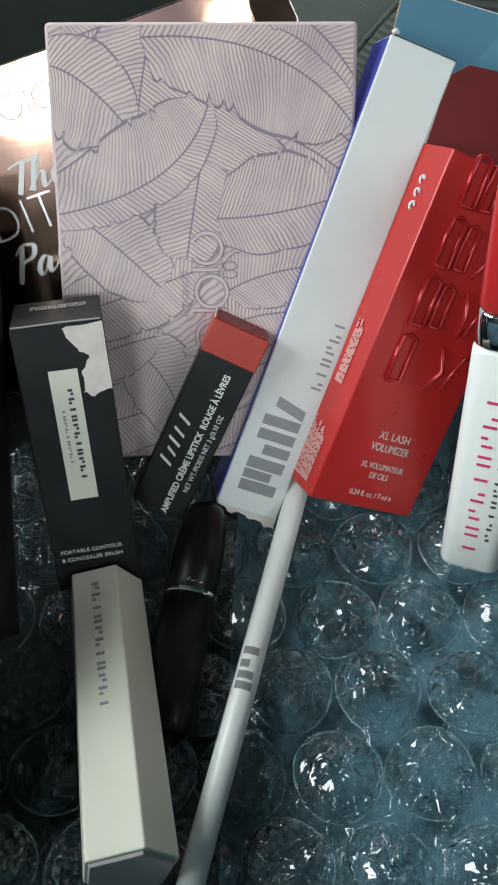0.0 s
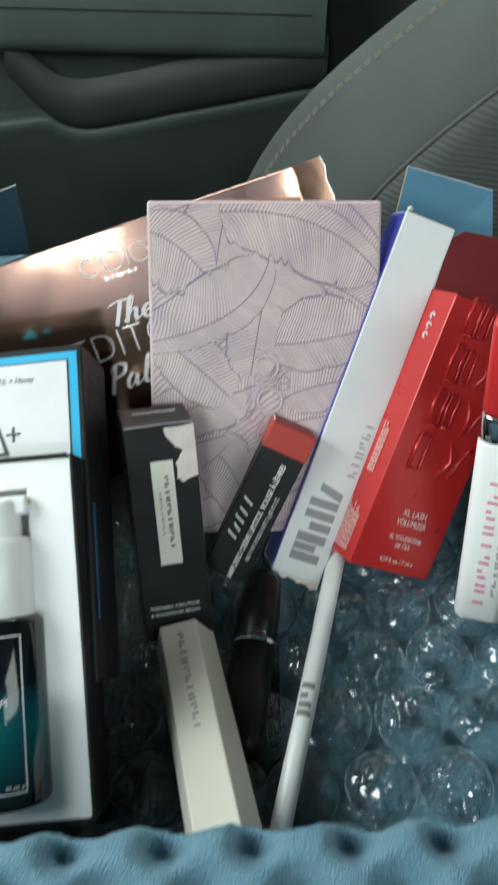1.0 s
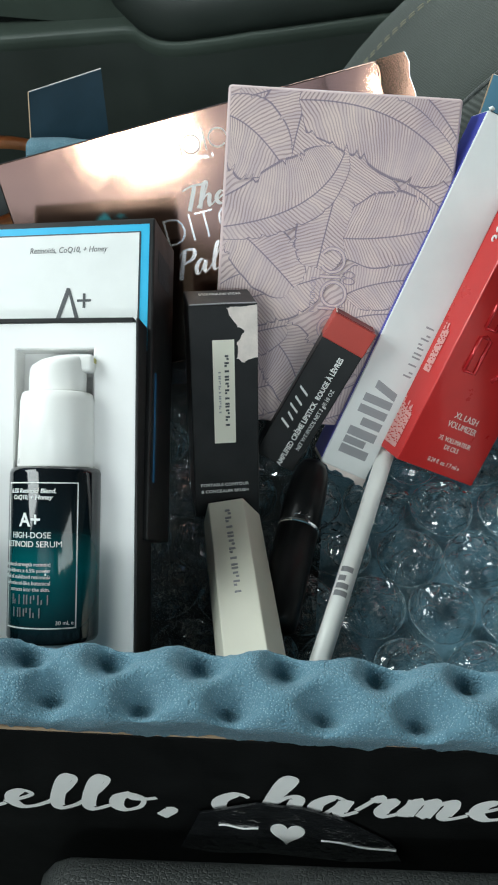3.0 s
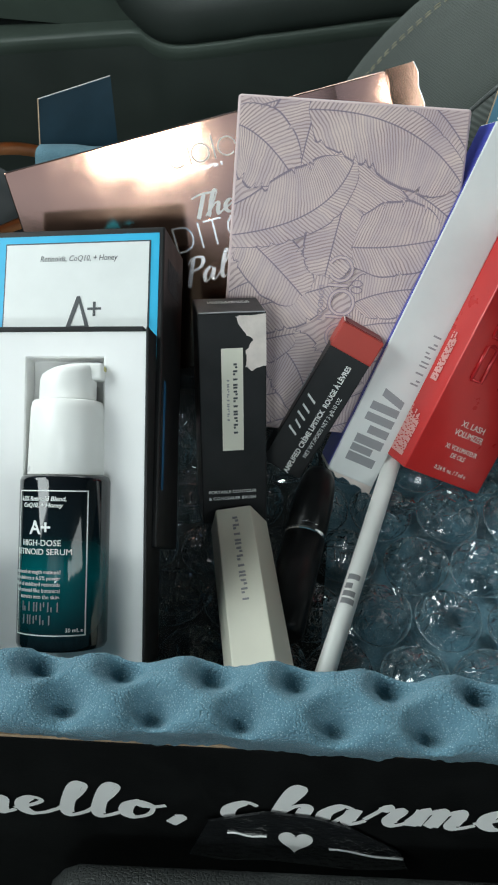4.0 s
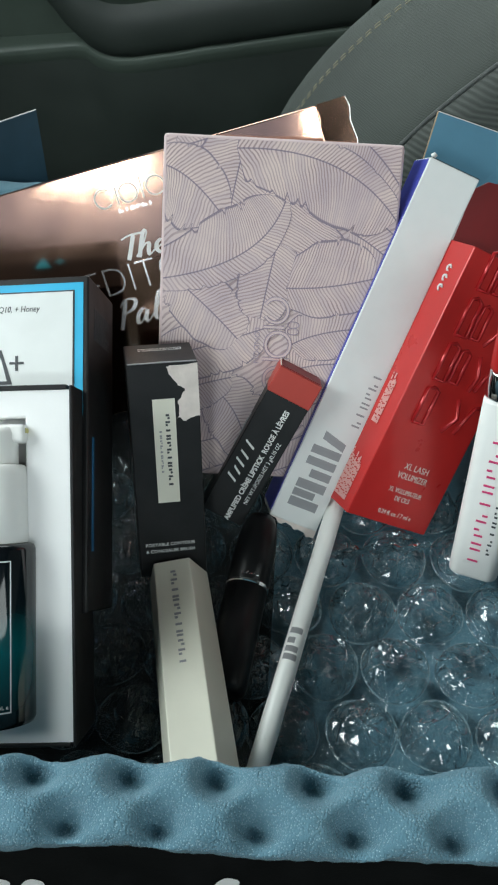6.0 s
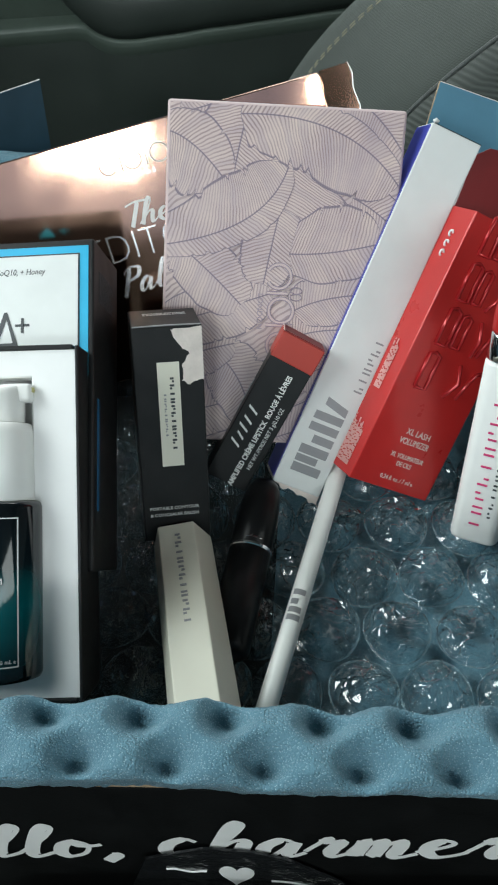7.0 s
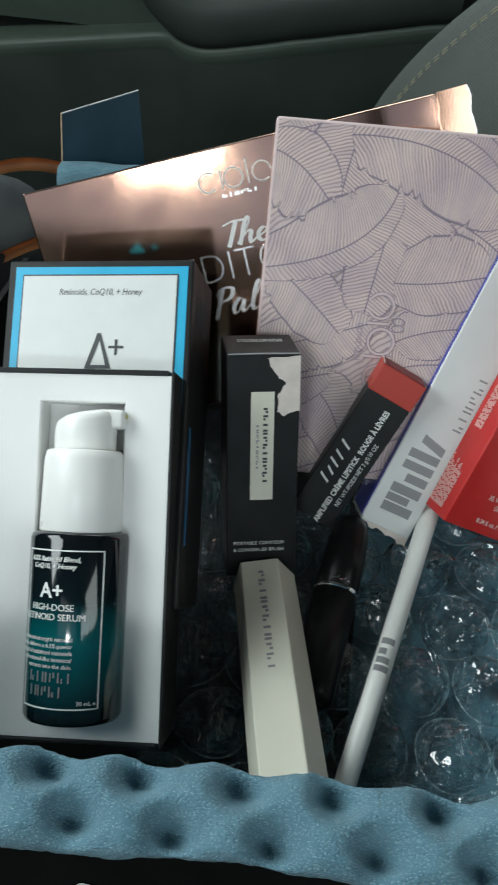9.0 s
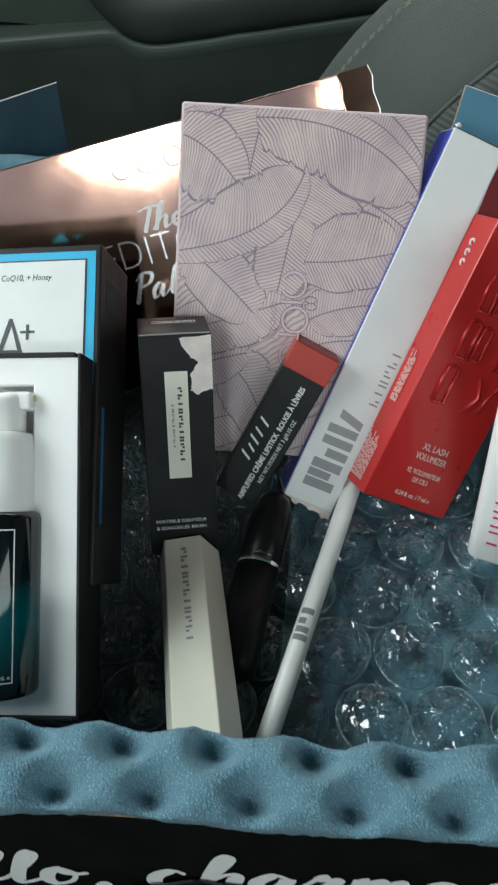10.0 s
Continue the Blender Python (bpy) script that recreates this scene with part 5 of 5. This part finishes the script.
def lash_tube():
    m = placed((0.693, 2.219, 3.767), (0.937, -0.341, 0.078), (0.023, -0.16, -0.987))
    root = thing("lash_treatment_tube", m, "white square tube with magenta print and red cap", "cosmetic tube")
    W, L, T = 0.0222, 0.0905, 0.0222
    part("tube_body", rounded_bar(W, T, 0.005, -L, 0), WHITE_PLASTIC, root, smooth=True)
    part("chrome_collar", rounded_bar(W, T, 0.006, 0.0002, 0.013), CHROME, root, "chrome collar", smooth=True)
    part("cap", rounded_bar(W, T, 0.005, 0.0132, 0.052), RED_CARD, root, "glossy red cap", smooth=True)
    bars(root, 0.0125, -L + 0.009, 0.070, 0.0046, 9, MAGENTA, 90, 0.0002, 0.78)
    bars(root, 0.0168, -L + 0.016, 0.056, 0.0018, 11, DARK_PRINT, 90, 0.0002, 0.7)
    return root


lash_tube()


def hex_stick():
    m = placed((-0.616, 1.934, 2.931), (0.966, 0.213, 0.146), (0.173, -0.989, -0.001))
    root = thing("makeup_stick", m, "ivory six-sided makeup stick with grey letters on bubble wrap", "makeup stick")
    w, L = 0.0155, 0.1018
    c = Vector((0.0075, -0.0131))
    ring = [(-0.0012, 0), (0.0152, 0), (0.0222, -0.0128), (0.0150, -0.0262), (-0.001, -0.0262), (-0.0052, -0.0131)]

    def prism(y0, y1, r0=1.0, r1=1.0, bevel=0.0005):
        bm = bmesh.new()
        a = [bm.verts.new((c.x + (x - c.x) * r0, y0, c.y + (z - c.y) * r0)) for x, z in ring]
        b = [bm.verts.new((c.x + (x - c.x) * r1, y1, c.y + (z - c.y) * r1)) for x, z in ring]
        bm.faces.new(a)
        bm.faces.new(b[::-1])
        for i in range(6):
            j = (i + 1) % 6
            bm.faces.new((a[i], a[j], b[j], b[i]))
        bmesh.ops.bevel(bm, geom=bm.edges[:], offset=bevel, segments=2, profile=0.5, affect="EDGES")
        return bm

    part("barrel", prism(-L, 0, 1.05, 0.98), CREAM, root)
    base = prism(-L - 0.0012, -L, 0.94, 0.97, 0.0003)
    part("end_plug", base, TAUPE, root, "taupe end plug")
    bars(root, 0.0058, -0.0065, 0.0510, 0.0028, 11, GREY_PRINT, -90, 0.0, 0.6)
    return root


hex_stick()


def bullet_lipstick():
    top, ring_at, low = D(-0.150, 2.270, 2.945), D(-0.200, 1.915, 2.838), D(-0.262, 1.44, 2.695)
    axis = (top - low).normalized()
    m = Matrix.Translation(ring_at) @ axis.to_track_quat("Z", "Y").to_matrix().to_4x4()
    root = thing("lipstick", m, "black satin bullet lipstick with a silver ring", "lipstick")
    R = 0.0096
    up, down = (top - ring_at).length, (ring_at - low).length
    part("cap", lathe([(0, up), (0.003, up - 0.0003), (0.0062, up - 0.002), (0.0080, up - 0.006), (R * 0.95, up - 0.014), (R, up - 0.022), (R, 0.0009), (R - 0.0004, 0.0006), (0, 0.0006)], 40), BLACK_SATIN, root, smooth=True)
    part("silver_ring", lathe([(0, -0.0009), (R, -0.0009), (R + 0.0004, -0.0005), (R + 0.0004, 0.0005), (R, 0.0009), (0, 0.0009)], 40), CHROME, root, "thin silver ring")
    part("base", lathe([(0, -0.0007), (R, -0.0007), (R, -down + 0.004), (R * 0.9, -down + 0.001), (R * 0.7, -down), (0, -down)], 40), BLACK_SATIN, root, smooth=True)
    back = m.to_3x3().inverted() @ Vector((0, -0.55, 0.83))
    a0 = math.atan2(back.y, back.x)
    bms = []
    for i in range(5):
        a = a0 + (i - 2) * 0.16
        bms.append(tube([((R + 0.0001) * math.cos(a), (R + 0.0001) * math.sin(a), 0.0026), ((R + 0.0001) * math.cos(a + 0.12), (R + 0.0001) * math.sin(a + 0.12), 0.0040 if i % 2 else 0.0030)], 0.00018, 5))
    part("silver_mark", join(*bms), CHROME, root)
    return root


bullet_lipstick()


def brow_pencil():
    a, b = D(0.215, 2.455, 2.967), D(-0.172, 0.800, 2.655)
    axis = (a - b).normalized()
    m = Matrix.Translation(b) @ axis.to_track_quat("Z", "Y").to_matrix().to_4x4()
    root = thing("makeup_pencil", m, "slim white makeup pencil with grey marks", "makeup pencil")
    R, L = 0.0043, (a - b).length
    part("barrel", lathe([(0, 0), (R * 0.8, 0), (R, 0.0008), (R, L - 0.012), (R * 0.98, L - 0.003), (R * 0.8, L), (0, L)], 28), WHITE_PLASTIC, root, smooth=True)
    view = m.to_3x3().inverted() @ Vector((-0.35, -0.55, 0.8))
    a0 = math.atan2(view.y, view.x)

    def band(z0, z1, w0, w1, material, name):
        n = 6
        bm = sheet(n, 4, lambda u, v: ((R + 0.00012) * math.cos(a0 + w0 + (w1 - w0) * u), (R + 0.00012) * math.sin(a0 + w0 + (w1 - w0) * u), z0 + (z1 - z0) * v))
        return part(name, bm, material, root)

    at = 0.094
    for i, (d, w) in enumerate(((0.0, 1.0), (0.0048, 0.6), (0.0088, 1.0), (0.0126, 1.1))):
        band(at - d - 0.0028, at - d, -0.1 - 0.4, -0.5 + 1.3 * w, GREY_PRINT, "grey_mark")
    for z0, z1 in ((0.060, 0.125), (0.022, 0.034)):
        band(z0, z1, -1.05, -0.86, GREY_PRINT, "small_print")
    return root


brow_pencil()


def clear_wrapper():
    """Cellophane standing up round the cartons' lower ends."""
    def place(u, v):
        x = 0.20 + 0.42 * u
        ruck = 0.03 * noise.noise(Vector((u * 9, v * 4, 3)))
        return D(x, 2.17 - 0.10 * v + ruck, 2.80 + 0.10 * u + 0.17 * v + 0.05 * noise.noise(Vector((u * 7, v * 3, 6))))

    ob = part("plastic_wrapper", sheet(60, 12, place), FILM, None, smooth=True)
    ob.visible_shadow = False
    return tagged(ob, "crumpled clear plastic wrapper under the cartons", "wrapper")


clear_wrapper()


def shoulder_bag():
    root = thing("shoulder_bag", Matrix.Translation(D(-3.0, 4.0, 2.4)), "dark grey cloth bag with tan leather strap", "bag")
    base = D(-3.0, 4.0, 2.4)

    def body(u, v):
        th, ph = 2 * math.pi * u, math.pi * (v - 0.5)
        r = lambda q, e: math.copysign(abs(q) ** e, q)
        k = 1 + 0.06 * noise.noise(Vector((math.cos(th) * 2, math.sin(th) * 2, ph * 2)))
        return Vector((0.085 * r(math.cos(th) * math.cos(ph), 0.6) * k, 0.06 * r(math.sin(th) * math.cos(ph), 0.6) * k, 0.05 + 0.055 * r(math.sin(ph), 0.6) * k))

    bm = sheet(48, 24, body)
    bmesh.ops.remove_doubles(bm, verts=bm.verts, dist=1e-5)
    part("body", bm, BAG_CLOTH, root, "slouched dark grey cloth", smooth=True)

    def strap(p0, p1, p2, w):
        pts = []
        for i in range(25):
            t = i / 24
            pts.append((1 - t) ** 2 * D(*p0) + 2 * t * (1 - t) * D(*p1) + t * t * D(*p2) - base)
        return sheet(24, 3, lambda u, v: pts[round(u * 24)] + Vector((0, 0.004 * math.sin(math.pi * v), w * (v - 0.5))))

    for p in (((-2.75, 3.60, 3.35), (-2.25, 3.70, 3.95), (-1.75, 3.72, 3.74)), ((-2.75, 3.60, 2.85), (-2.2, 3.66, 3.36), (-1.8, 3.70, 3.42))):
        bm = strap(*p, 0.0075)
        bmesh.ops.solidify(bm, geom=bm.faces[:], thickness=0.002)
        part("strap", bm, TAN, root, "tan leather strap", smooth=True)
    return root


shoulder_bag()
